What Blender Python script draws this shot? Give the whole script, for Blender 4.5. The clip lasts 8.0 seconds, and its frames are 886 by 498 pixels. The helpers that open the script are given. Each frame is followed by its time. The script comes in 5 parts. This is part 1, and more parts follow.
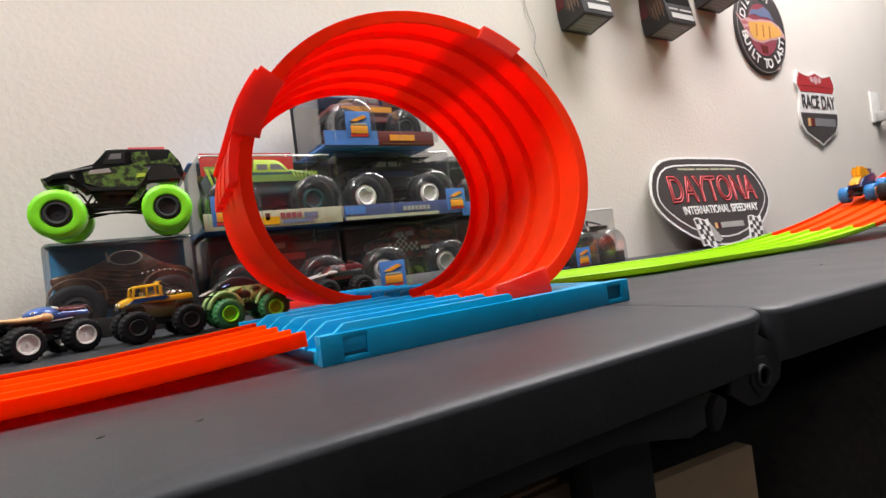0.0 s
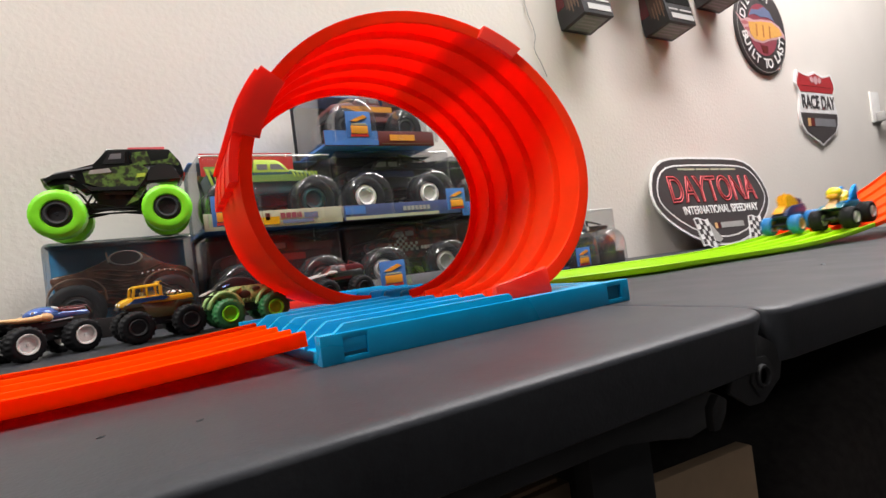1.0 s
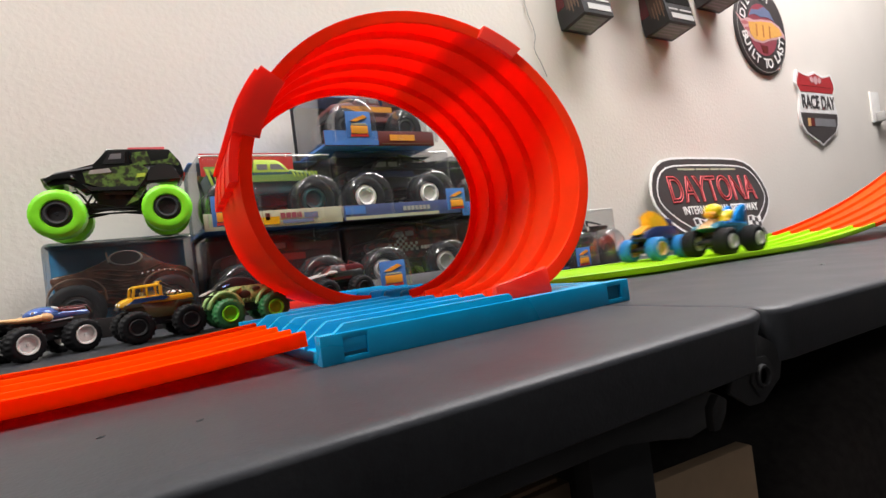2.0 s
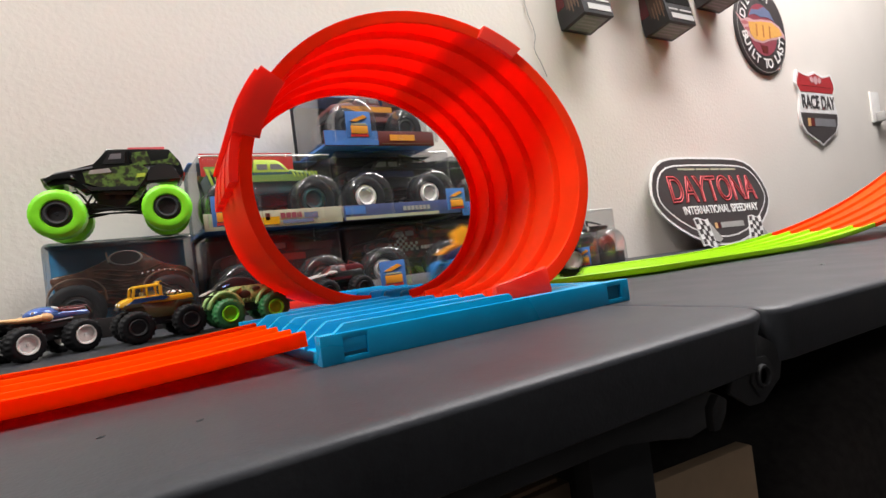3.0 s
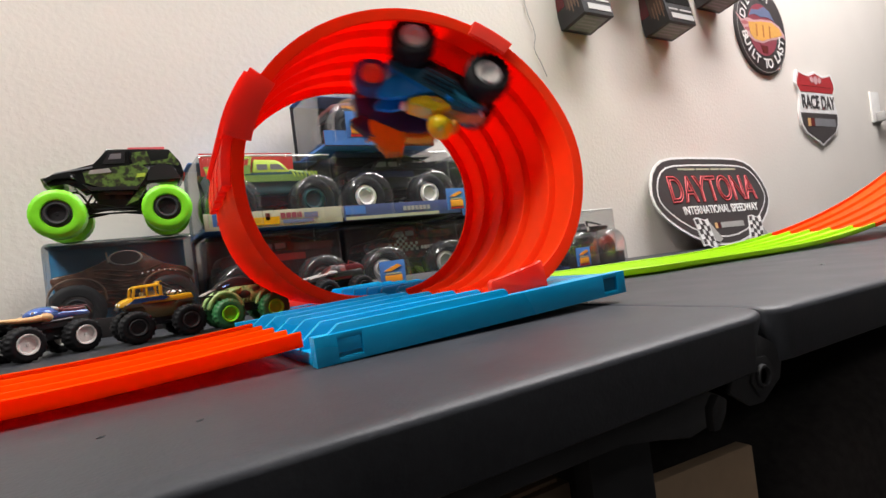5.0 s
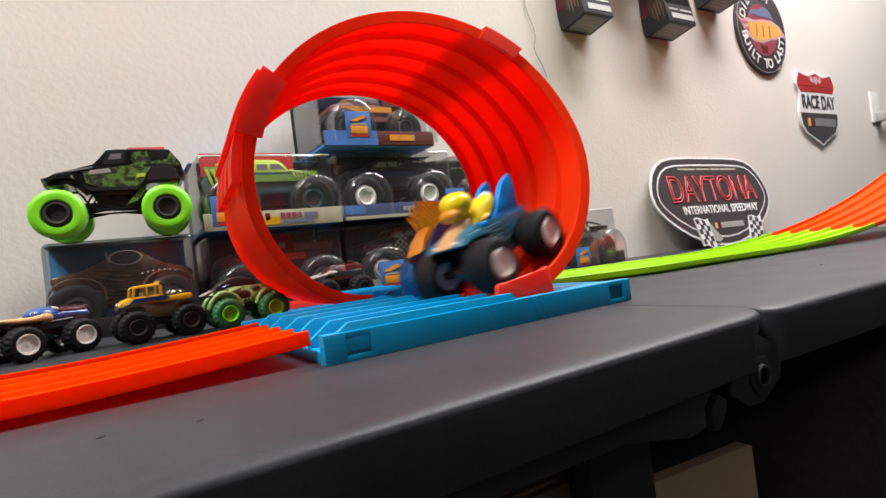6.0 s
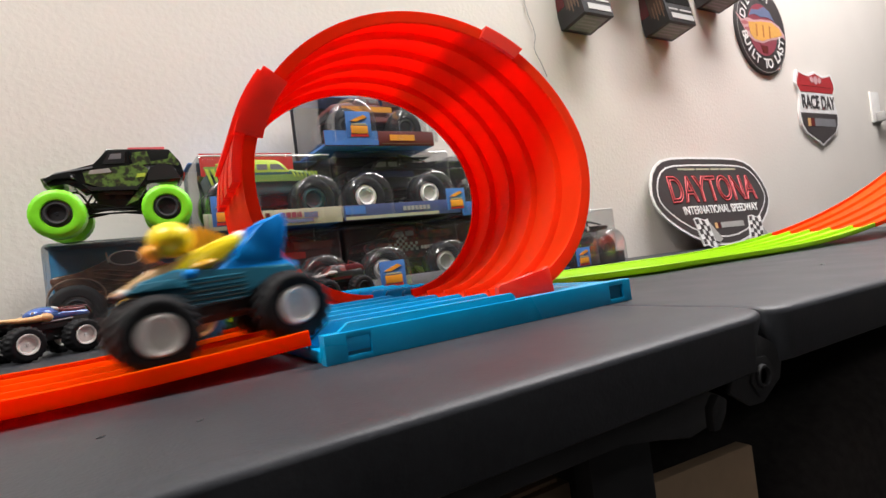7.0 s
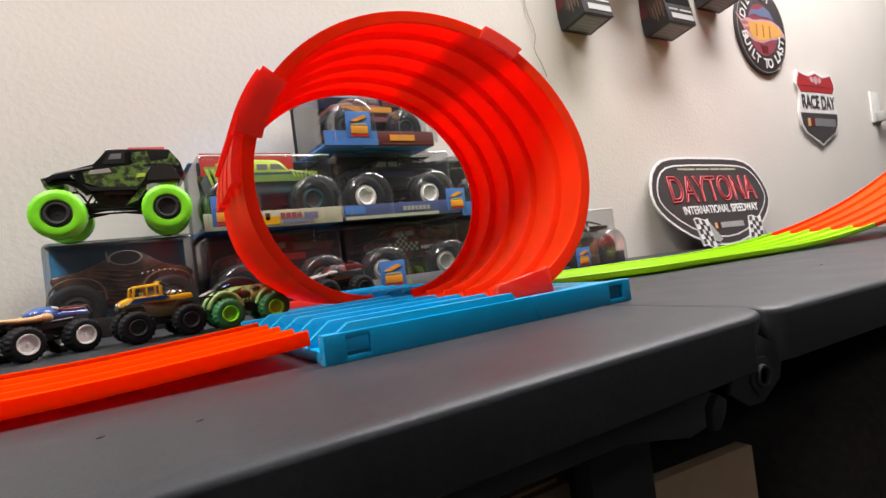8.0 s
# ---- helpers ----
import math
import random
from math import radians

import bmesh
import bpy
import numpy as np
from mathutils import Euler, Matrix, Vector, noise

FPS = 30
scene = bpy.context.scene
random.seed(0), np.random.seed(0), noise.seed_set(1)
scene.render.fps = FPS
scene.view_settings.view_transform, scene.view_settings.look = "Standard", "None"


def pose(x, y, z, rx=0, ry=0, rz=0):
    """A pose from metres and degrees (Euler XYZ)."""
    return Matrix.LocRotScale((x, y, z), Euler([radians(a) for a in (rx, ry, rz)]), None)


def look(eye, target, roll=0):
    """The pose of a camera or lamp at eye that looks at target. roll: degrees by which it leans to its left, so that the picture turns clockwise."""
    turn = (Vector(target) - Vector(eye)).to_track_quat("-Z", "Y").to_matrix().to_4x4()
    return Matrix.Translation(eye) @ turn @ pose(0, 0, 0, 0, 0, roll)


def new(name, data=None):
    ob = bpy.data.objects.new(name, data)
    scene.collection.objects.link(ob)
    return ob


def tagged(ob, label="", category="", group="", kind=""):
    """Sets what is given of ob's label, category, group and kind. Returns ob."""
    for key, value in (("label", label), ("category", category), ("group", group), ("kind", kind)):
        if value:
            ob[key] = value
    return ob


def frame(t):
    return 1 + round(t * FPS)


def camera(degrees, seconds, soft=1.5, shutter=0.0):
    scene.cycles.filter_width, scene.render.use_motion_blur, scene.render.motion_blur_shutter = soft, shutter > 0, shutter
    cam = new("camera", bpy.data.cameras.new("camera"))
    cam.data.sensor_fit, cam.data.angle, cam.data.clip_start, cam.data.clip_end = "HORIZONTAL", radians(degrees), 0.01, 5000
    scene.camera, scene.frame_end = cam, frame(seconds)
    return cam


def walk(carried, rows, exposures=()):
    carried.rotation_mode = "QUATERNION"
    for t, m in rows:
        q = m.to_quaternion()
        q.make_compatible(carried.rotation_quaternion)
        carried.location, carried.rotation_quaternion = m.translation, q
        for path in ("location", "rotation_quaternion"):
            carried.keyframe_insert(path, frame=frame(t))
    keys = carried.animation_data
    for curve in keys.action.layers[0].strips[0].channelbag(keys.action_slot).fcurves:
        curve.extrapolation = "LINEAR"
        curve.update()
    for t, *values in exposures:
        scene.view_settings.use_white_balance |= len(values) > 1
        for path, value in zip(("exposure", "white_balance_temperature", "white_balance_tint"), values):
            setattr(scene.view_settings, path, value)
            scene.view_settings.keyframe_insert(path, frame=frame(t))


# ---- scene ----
cam = camera(77.745, 8.0, soft=1.5, shutter=0.9)
eye, aim = (-0.0723, -0.2219, 0.0396), (0.4533, 0.6287, 0.0524)
walk(cam, [(0, look(eye, aim, -7.135)), (8.0, look(eye, aim, -7.135))], [(0, 0.0), (8.0, 0.0)])

# ---------- light ----------
world = bpy.data.worlds.new("world")
scene.world = world
world.use_nodes = True
world.node_tree.nodes["Background"].inputs[0].default_value = (0.9, 0.93, 1.0, 1)
world.node_tree.nodes["Background"].inputs[1].default_value = 0.05


def area_lamp(name, m, sx, sy, watts, color):
    data = bpy.data.lights.new(name, "AREA")
    data.shape, data.size, data.size_y, data.energy, data.color = "RECTANGLE", sx, sy, watts, color
    ob = new(name, data)
    ob.matrix_world = m
    return ob


area_lamp("ceiling_and_fill_lamp", pose(1.45, 0.08, 1.60), 1.7, 0.4, 57, (1.0, 0.965, 0.985))
area_lamp("ceiling_and_fill_lamp", pose(-0.8, -0.04, 1.60), 0.9, 0.5, 42, (1.0, 0.965, 0.935))
# added weak fill from behind the camera; no known lamp there
area_lamp("ceiling_and_fill_lamp", pose(0.4, -2.6, 1.60), 0.9, 0.4, 6, (1.0, 0.965, 0.985))

# ---------- materials ----------


def material(name, color, rough=0.5, metal=0.0, vary=0.08, scale=60.0, bump=0.0, bump_scale=200.0, coat=0.0, trans=0.0, spec=0.5, tcol=None):
    """Principled surface with colour mottling at two scales and fine relief."""
    m = bpy.data.materials.new(name)
    m.use_nodes = True
    t = m.node_tree
    b = t.nodes["Principled BSDF"]
    b.inputs["Roughness"].default_value = rough
    b.inputs["Metallic"].default_value = metal
    b.inputs["Coat Weight"].default_value = coat
    b.inputs["Specular IOR Level"].default_value = spec
    co = t.nodes.new("ShaderNodeTexCoord")
    n1, n2 = t.nodes.new("ShaderNodeTexNoise"), t.nodes.new("ShaderNodeTexNoise")
    n1.inputs["Scale"].default_value, n2.inputs["Scale"].default_value = scale, scale * 0.11
    n1.inputs["Detail"].default_value = 5
    for n in (n1, n2):
        t.links.new(co.outputs["Object"], n.inputs["Vector"])
    add = t.nodes.new("ShaderNodeMath")
    add.operation = "ADD"
    t.links.new(n1.outputs["Fac"], add.inputs[0])
    t.links.new(n2.outputs["Fac"], add.inputs[1])
    rng = t.nodes.new("ShaderNodeMapRange")
    rng.inputs["From Min"].default_value, rng.inputs["From Max"].default_value = 0.6, 1.4
    rng.inputs["To Min"].default_value, rng.inputs["To Max"].default_value = 1 - vary, 1 + vary
    t.links.new(add.outputs[0], rng.inputs["Value"])
    mul = t.nodes.new("ShaderNodeVectorMath")
    mul.operation = "SCALE"
    mul.inputs[0].default_value = color
    t.links.new(rng.outputs[0], mul.inputs["Scale"])
    t.links.new(mul.outputs[0], b.inputs["Base Color"])
    r2 = t.nodes.new("ShaderNodeMapRange")
    r2.inputs["To Min"].default_value, r2.inputs["To Max"].default_value = max(0.02, rough - 0.08), min(1, rough + 0.1)
    t.links.new(n2.outputs["Fac"], r2.inputs["Value"])
    t.links.new(r2.outputs[0], b.inputs["Roughness"])
    if bump:
        n3, bp = t.nodes.new("ShaderNodeTexNoise"), t.nodes.new("ShaderNodeBump")
        n3.inputs["Scale"].default_value, n3.inputs["Detail"].default_value = bump_scale, 3
        bp.inputs["Strength"].default_value, bp.inputs["Distance"].default_value = bump, 0.3 / bump_scale
        t.links.new(co.outputs["Object"], n3.inputs["Vector"])
        t.links.new(n3.outputs["Fac"], bp.inputs["Height"])
        t.links.new(bp.outputs[0], b.inputs["Normal"])
    if trans:
        tr, mx = t.nodes.new("ShaderNodeBsdfTranslucent"), t.nodes.new("ShaderNodeMixShader")
        mx.inputs[0].default_value = trans
        if tcol:
            tr.inputs["Color"].default_value = (*tcol, 1)
        else:
            t.links.new(mul.outputs[0], tr.inputs["Color"])
        t.links.new(b.outputs[0], mx.inputs[1])
        t.links.new(tr.outputs[0], mx.inputs[2])
        t.links.new(mx.outputs[0], t.nodes["Material Output"].inputs["Surface"])
    return m


def clear_plastic(name, tint=(0.97, 0.98, 0.99), low=0.04, high=0.85):
    m = bpy.data.materials.new(name)
    m.use_nodes = True
    t = m.node_tree
    t.nodes.remove(t.nodes["Principled BSDF"])
    tr, gl, mx, lw, rg = (t.nodes.new("ShaderNode" + k) for k in ("BsdfTransparent", "BsdfGlossy", "MixShader", "LayerWeight", "MapRange"))
    tr.inputs[0].default_value = (*tint, 1)
    gl.inputs["Roughness"].default_value = 0.14
    lw.inputs["Blend"].default_value = 0.25
    rg.inputs["To Min"].default_value, rg.inputs["To Max"].default_value = low, high
    t.links.new(lw.outputs["Facing"], rg.inputs["Value"])
    t.links.new(rg.outputs[0], mx.inputs[0])
    t.links.new(tr.outputs[0], mx.inputs[1])
    t.links.new(gl.outputs[0], mx.inputs[2])
    # small white diffuse share paints in the reflection haze over dark contents
    df, m2 = t.nodes.new("ShaderNodeBsdfDiffuse"), t.nodes.new("ShaderNodeMixShader")
    df.inputs[0].default_value, m2.inputs[0].default_value = (0.8, 0.82, 0.84, 1), 0.018
    t.links.new(mx.outputs[0], m2.inputs[1])
    t.links.new(df.outputs[0], m2.inputs[2])
    t.links.new(m2.outputs[0], t.nodes["Material Output"].inputs["Surface"])
    return m


def glow(name, color, strength):
    m = bpy.data.materials.new(name)
    m.use_nodes = True
    b = m.node_tree.nodes["Principled BSDF"]
    b.inputs["Emission Color"].default_value, b.inputs["Emission Strength"].default_value = (*color, 1), strength
    return m


M_WALL = material("wall_paint", (0.685, 0.642, 0.583), 0.75, vary=0.03, scale=9, bump=0.26, bump_scale=140)
M_CEIL = material("ceiling_paint", (0.75, 0.73, 0.7), 0.9, bump=0.3, bump_scale=60)
# dark paint for the added unseen walls, so that they bounce little light
M_ROOM = material("low_bounce_dark_paint", (0.2, 0.18, 0.17), 0.9, bump=0.2, bump_scale=60)
M_FLOOR = material("dark_carpet", (0.03, 0.029, 0.029), 0.95, vary=0.3, scale=300, bump=0.5, bump_scale=400)
M_TABLE = material("grey_table_plastic", (0.0280, 0.0300, 0.0350), 0.46, vary=0.22, scale=220, bump=0.22, bump_scale=700, spec=0.32)
M_DARKMETAL = material("dark_metal", (0.026, 0.026, 0.028), 0.62, metal=0.3, vary=0.2)
M_RED = material("red_track_plastic", (1.0, 0.080, 0.013), 0.36, vary=0.05, scale=40, trans=0.56, spec=0.08, tcol=(1.0, 0.022, 0.004))
M_REDCLIP = material("red_clip_plastic", (1.0, 0.10, 0.055), 0.33, vary=0.05, scale=40, trans=0.55)
M_REDJOINT = material("thick_red_joint_plastic", (0.95, 0.07, 0.035), 0.33, vary=0.05, scale=40, trans=0.40)
M_BLUE = material("blue_base_plastic", (0.0, 0.38, 0.72), 0.27, vary=0.06, scale=50, spec=0.5, trans=0.08)
# the base's blue, darkened to paint the shade inside its pockets
M_BLUESHADE = material("blue_plastic_in_shade", (0.0, 0.15, 0.27), 0.5)
M_ORANGE = material("orange_track_plastic", (0.96, 0.085, 0.0), 0.45, vary=0.05, scale=40, trans=0.3, spec=0.1, tcol=(1.0, 0.05, 0.0))
M_EXIT = material("deep_orange_track_plastic", (0.93, 0.135, 0.0), 0.42, vary=0.06, scale=40, trans=0.66, spec=0.03, tcol=(0.95, 0.002, 0.0))
M_CLOTH = material("black_bag_cloth", (0.05, 0.045, 0.043), 0.95, vary=0.3, scale=120, bump=0.3, bump_scale=500, spec=0.08)
M_GREEN = material("lime_track_plastic", (0.42, 0.76, 0.0), 0.4, vary=0.05, scale=40, trans=0.2)
M_BLACK = material("black_plastic", (0.012, 0.012, 0.013), 0.4, vary=0.2)
M_RUBBER = material("black_tyre_plastic", (0.009, 0.009, 0.010), 0.62, vary=0.25, bump=0.2, bump_scale=900, spec=0.2)
M_HUB = material("white_hub_plastic", (0.74, 0.72, 0.68), 0.45)
M_CARD = material("tan_cardboard", (0.42, 0.30, 0.19), 0.85, vary=0.1)
M_CLEAR = clear_plastic("clear_blister_plastic")
M_GLOW = glow("lit_diffuser", (1.0, 0.95, 0.88), 3.0)
M_OUTLET = material("white_outlet_plastic", (0.8, 0.78, 0.74), 0.4)


def paint(name, r, g, b, rough=0.35, **kw):
    return material(name, (r, g, b), rough, vary=0.1, scale=150, **kw)


P_GLOSS = material("gloss_black_paint", (0.007, 0.008, 0.008), 0.14, vary=0.2, coat=0.5)
P_YELLOW = paint("yellow_plastic", 0.88, 0.66, 0.01, 0.28)
P_TYREBLUE = paint("blue_tyre_plastic", 0.008, 0.17, 0.46, 0.5)
P_GOLD = paint("orange_yellow_plastic", 0.72, 0.31, 0.015)
P_SPIKE = paint("golden_spike_plastic", 0.88, 0.46, 0.02)
P_BLUE = paint("bright_blue_plastic", 0.0, 0.26, 0.76, spec=0.25)
P_TEAL = paint("teal_plastic", 0.01, 0.13, 0.20)
P_DKTEAL = paint("dark_teal_paint", 0.01, 0.05, 0.055)
P_NAVY = paint("navy_plastic", 0.02, 0.03, 0.10)
P_LIME = paint("neon_green_tyre", 0.22, 0.78, 0.018, 0.4)
P_GREEN = paint("moss_green_plastic", 0.22, 0.36, 0.08)
P_DKGREEN = paint("dark_green_tyre", 0.03, 0.16, 0.05, 0.5)
P_TAN = paint("tan_plastic", 0.6, 0.36, 0.16)
P_BROWN = paint("brown_plastic", 0.06, 0.032, 0.022)
P_MUSTARD = paint("mustard_paint", 0.62, 0.34, 0.012, 0.25)
P_OLIVE = paint("olive_brown_plastic", 0.06, 0.048, 0.018, 0.25)
P_DKBLUE = material("dark_blue_paint", (0.02, 0.05, 0.15), 0.2, metal=0.35, vary=0.35, scale=220, coat=0.4)
P_DULLRED = paint("dull_red_paint", 0.09, 0.014, 0.016, 0.25)
P_WHITE = paint("white_plastic", 0.75, 0.74, 0.72)
P_GREY = paint("grey_plastic", 0.2, 0.2, 0.21)
P_SKY = paint("blue_print", 0.06, 0.18, 0.50, 0.5)
P_DKRED = paint("maroon_print", 0.12, 0.015, 0.012, 0.5)
P_DARKCARD = paint("black_card", 0.016, 0.014, 0.014, 0.45)
P_ORPRINT = paint("orange_print", 0.75, 0.3, 0.02, 0.5)
P_REDPRINT = paint("red_print", 0.55, 0.03, 0.02, 0.5)
P_PINK = paint("neon_red_print", 0.62, 0.10, 0.11, 0.5)
P_NEONBACK = paint("dim_red_print", 0.09, 0.015, 0.016, 0.5)
P_SIGN = paint("charcoal_sign_print", 0.06, 0.052, 0.052, 0.35)
P_LIMEPRINT = paint("lime_print", 0.45, 0.6, 0.06, 0.5)
P_HUBGREY = paint("pale_grey_print", 0.35, 0.34, 0.32, 0.5)
P_CREAM = paint("cream_print", 0.40, 0.39, 0.27, 0.5)
P_STRIP = paint("slate_blue_print", 0.06, 0.08, 0.20, 0.45)
P_SHIELDRED = paint("shield_red_print", 0.42, 0.035, 0.04, 0.35)
P_BLUEPAINT = material("metallic_blue_paint", (0.05, 0.11, 0.34), 0.25, metal=0.3, vary=0.35, scale=220, coat=0.4)
P_PALEGREEN = paint("pale_bone_green_plastic", 0.30, 0.46, 0.16, 0.4)
P_TANBROWN = paint("pale_brown_paint", 0.16, 0.095, 0.06, 0.3)
P_PLUM = paint("dusty_red_print", 0.26, 0.055, 0.075, 0.45)
P_SLATE = paint("grey_blue_print", 0.13, 0.16, 0.26, 0.45)
P_ROSE = paint("pale_rose_print", 0.55, 0.33, 0.34, 0.45)
P_DULLROSE = paint("dull_rose_print", 0.42, 0.12, 0.13, 0.45)
P_FLAME = paint("flame_yellow_print", 0.68, 0.36, 0.09, 0.45)
P_RUST = paint("rust_print", 0.45, 0.17, 0.05, 0.45)
P_GREYCARD = paint("grey_backing_card", 0.17, 0.19, 0.18, 0.6)
P_CYAN = paint("cyan_blue_card", 0.03, 0.24, 0.46, 0.5)


def mottled(name, c1, c2, scale, rough=0.4, edge=0.08):
    """Two-colour noise mottle, for camouflage and other uneven paint."""
    m = bpy.data.materials.new(name)
    m.use_nodes = True
    t = m.node_tree
    b = t.nodes["Principled BSDF"]
    b.inputs["Roughness"].default_value = rough
    co, nz, rp = t.nodes.new("ShaderNodeTexCoord"), t.nodes.new("ShaderNodeTexNoise"), t.nodes.new("ShaderNodeValToRGB")
    nz.inputs["Scale"].default_value, nz.inputs["Detail"].default_value = scale, 6
    t.links.new(co.outputs["Object"], nz.inputs["Vector"])
    t.links.new(nz.outputs["Fac"], rp.inputs[0])
    e = rp.color_ramp.elements
    e[0].position, e[1].position = 0.5 - edge, 0.5 + edge
    e[0].color, e[1].color = (*c1, 1), (*c2, 1)
    t.links.new(rp.outputs[0], b.inputs["Base Color"])
    return m


P_CAMO = mottled("green_camouflage_print", (0.022, 0.024, 0.012), (0.12, 0.21, 0.04), 210)
# brown fur tones, contrast raised to paint in glossy streak highlights
P_FUR = mottled("brown_paint_with_gloss_streaks", (0.028, 0.014, 0.009), (0.15, 0.075, 0.046), 60, 0.25, 0.16)
P_CAMOPALE = mottled("pale_green_mottle", (0.10, 0.18, 0.05), (0.38, 0.55, 0.22), 200)
P_REDCHECK = mottled("red_and_black_print", (0.02, 0.012, 0.012), (0.16, 0.02, 0.015), 70, 0.45)

# ---------- mesh helpers ----------


def mesh_of(name, bm, mat, smooth=False):
    bmesh.ops.recalc_face_normals(bm, faces=bm.faces)
    me = bpy.data.meshes.new(name)
    bm.to_mesh(me)
    bm.free()
    me.materials.append(mat)
    if smooth:
        me.shade_smooth()
        me.set_sharp_from_angle(angle=radians(38))
    return me


def part(name, bm, mat, parent=None, label="", m=None, smooth=True):
    ob = new(name, mesh_of(name, bm, mat, smooth))
    if parent:
        ob.parent = parent
    if m is not None:
        ob.matrix_basis = m
    return tagged(ob, label)


def thing(name, label, category, m=None, group="", kind=""):
    ob = new(name)
    ob.empty_display_size = 0.02
    if m is not None:
        ob.matrix_basis = m
    return tagged(ob, label, category, group, kind)


def box(x0, x1, y0, y1, z0, z1, bevel=0.0, bm=None, seg=2):
    bm = bm or bmesh.new()
    vs = bmesh.ops.create_cube(bm, size=1)["verts"]
    for v in vs:
        v.co = Vector(((x0 + x1) / 2 + v.co.x * (x1 - x0), (y0 + y1) / 2 + v.co.y * (y1 - y0), (z0 + z1) / 2 + v.co.z * (z1 - z0)))
    if bevel:
        es = list({e for v in vs for e in v.link_edges})
        bmesh.ops.bevel(bm, geom=es, offset=bevel, segments=seg, profile=0.6, affect="EDGES")
    return bm


def prism(profile, y0, y1, bevel=0.0, bm=None, pinch=1.0, seg=2):
    """Side outline (x, z) pushed across y; pinch narrows the upper half."""
    bm = bm or bmesh.new()
    zs = [p[1] for p in profile]
    z0, z1 = min(zs), max(zs)
    ym = (y0 + y1) / 2

    def at(x, z, y):
        k = 1 + (pinch - 1) * (z - z0) / (z1 - z0)
        return (x, ym + (y - ym) * k, z)
    a = [bm.verts.new(at(x, z, y0)) for x, z in profile]
    b = [bm.verts.new(at(x, z, y1)) for x, z in profile]
    n = len(profile)
    fs = [bm.faces.new(a), bm.faces.new(b[::-1])]
    fs += [bm.faces.new((a[i], b[i], b[(i + 1) % n], a[(i + 1) % n])) for i in range(n)]
    if bevel:
        es = list({e for f in fs for e in f.edges})
        bmesh.ops.bevel(bm, geom=es, offset=bevel, segments=seg, profile=0.5, affect="EDGES", clamp_overlap=True)
    return bm


def lathe(profile, seg=28, bm=None, axis="y", caps=True):
    """Profile (r, a) turned round the y axis (or z)."""
    bm = bm or bmesh.new()
    rings = []
    for r, a in profile:
        ring = []
        for i in range(seg):
            c, s = math.cos(2 * math.pi * i / seg), math.sin(2 * math.pi * i / seg)
            ring.append(bm.verts.new((r * c, a, r * s) if axis == "y" else (r * c, r * s, a)))
        rings.append(ring)
    for p, q in zip(rings, rings[1:]):
        for i in range(seg):
            j = (i + 1) % seg
            bm.faces.new((p[i], p[j], q[j], q[i]))
    if caps and profile[0][0] > 1e-6:
        bm.faces.new(rings[0])
    if caps and profile[-1][0] > 1e-6:
        bm.faces.new(rings[-1][::-1])
    bmesh.ops.remove_doubles(bm, verts=bm.verts, dist=1e-6)
    return bm


def rod(a, b, r, bm=None, seg=8):
    bm = bm or bmesh.new()
    a, b = Vector(a), Vector(b)
    m = Matrix.Translation((a + b) / 2) @ (b - a).to_track_quat("Z", "Y").to_matrix().to_4x4()
    bmesh.ops.create_cone(bm, cap_ends=True, segments=seg, radius1=r, radius2=r, depth=(b - a).length, matrix=m)
    return bm


def blob(m, bm=None, u=18, v=12):
    bm = bm or bmesh.new()
    bmesh.ops.create_uvsphere(bm, u_segments=u, v_segments=v, radius=1, matrix=m)
    return bm


def ell(x, y, z, a, b, c, ry=0.0):
    return pose(x, y, z, 0, ry, 0) @ Matrix.Diagonal((a, b, c, 1))


def sweep(points, section, closed_section=True, bm=None):
    """Section (list of (v, n)) carried along frames (origin, across, up)."""
    bm = bm or bmesh.new()
    rings = [[bm.verts.new(o + ac * v + up * n) for v, n in section] for o, ac, up in points]
    k = len(section)
    for p, q in zip(rings, rings[1:]):
        for i in range(k):
            j = (i + 1) % k
            bm.faces.new((p[i], p[j], q[j], q[i]))
    bm.faces.new(rings[0])
    bm.faces.new(rings[-1][::-1])
    return bm


def lettering(name, words, size, mat, parent, m, depth=0.0006, width=None):
    cu = bpy.data.curves.new(name, "FONT")
    cu.body, cu.size, cu.extrude, cu.align_x, cu.align_y = words, size, depth, "CENTER", "CENTER"
    cu.materials.append(mat)
    ob = new(name, cu)
    ob.parent = parent
    bpy.context.view_layer.update()
    sx = width / ob.dimensions.x if width else 1.0
    ob.matrix_basis = m @ Matrix.Diagonal((sx, 1, 1, 1))
    return ob


UPRIGHT = Matrix.Rotation(radians(90), 4, "X")

# ---------- room ----------
WALL_Y = 0.58
part("wall_north", box(-2.5, 6.0, WALL_Y, WALL_Y + 0.12, -0.74, 1.70), M_WALL, None, "cream painted wall with orange-peel texture", smooth=False)
# south and west walls are unseen, added dark to hold down fill light
part("wall_south", box(-2.5, 6.0, -4.1, -4.0, -0.74, 1.70), M_ROOM, None, "unseen dark wall added to close the room with little bounce light", smooth=False)
part("wall_west", box(-2.6, -2.5, -4.1, WALL_Y + 0.12, -0.74, 1.70), M_ROOM, None, "unseen dark wall added to close the room with little bounce light", smooth=False)
part("wall_east", box(6.0, 6.1, -4.1, WALL_Y + 0.12, -0.74, 1.70), M_WALL, None, "cream painted end wall", smooth=False)
part("floor", box(-2.6, 6.1, -4.1, WALL_Y + 0.12, -0.80, -0.74), M_FLOOR, None, "dark carpet floor under the table", smooth=False)
part("ceiling", box(-2.6, 6.1, -4.1, WALL_Y + 0.12, 1.70, 1.78), M_CEIL, None, "plain ceiling above the room", smooth=False)
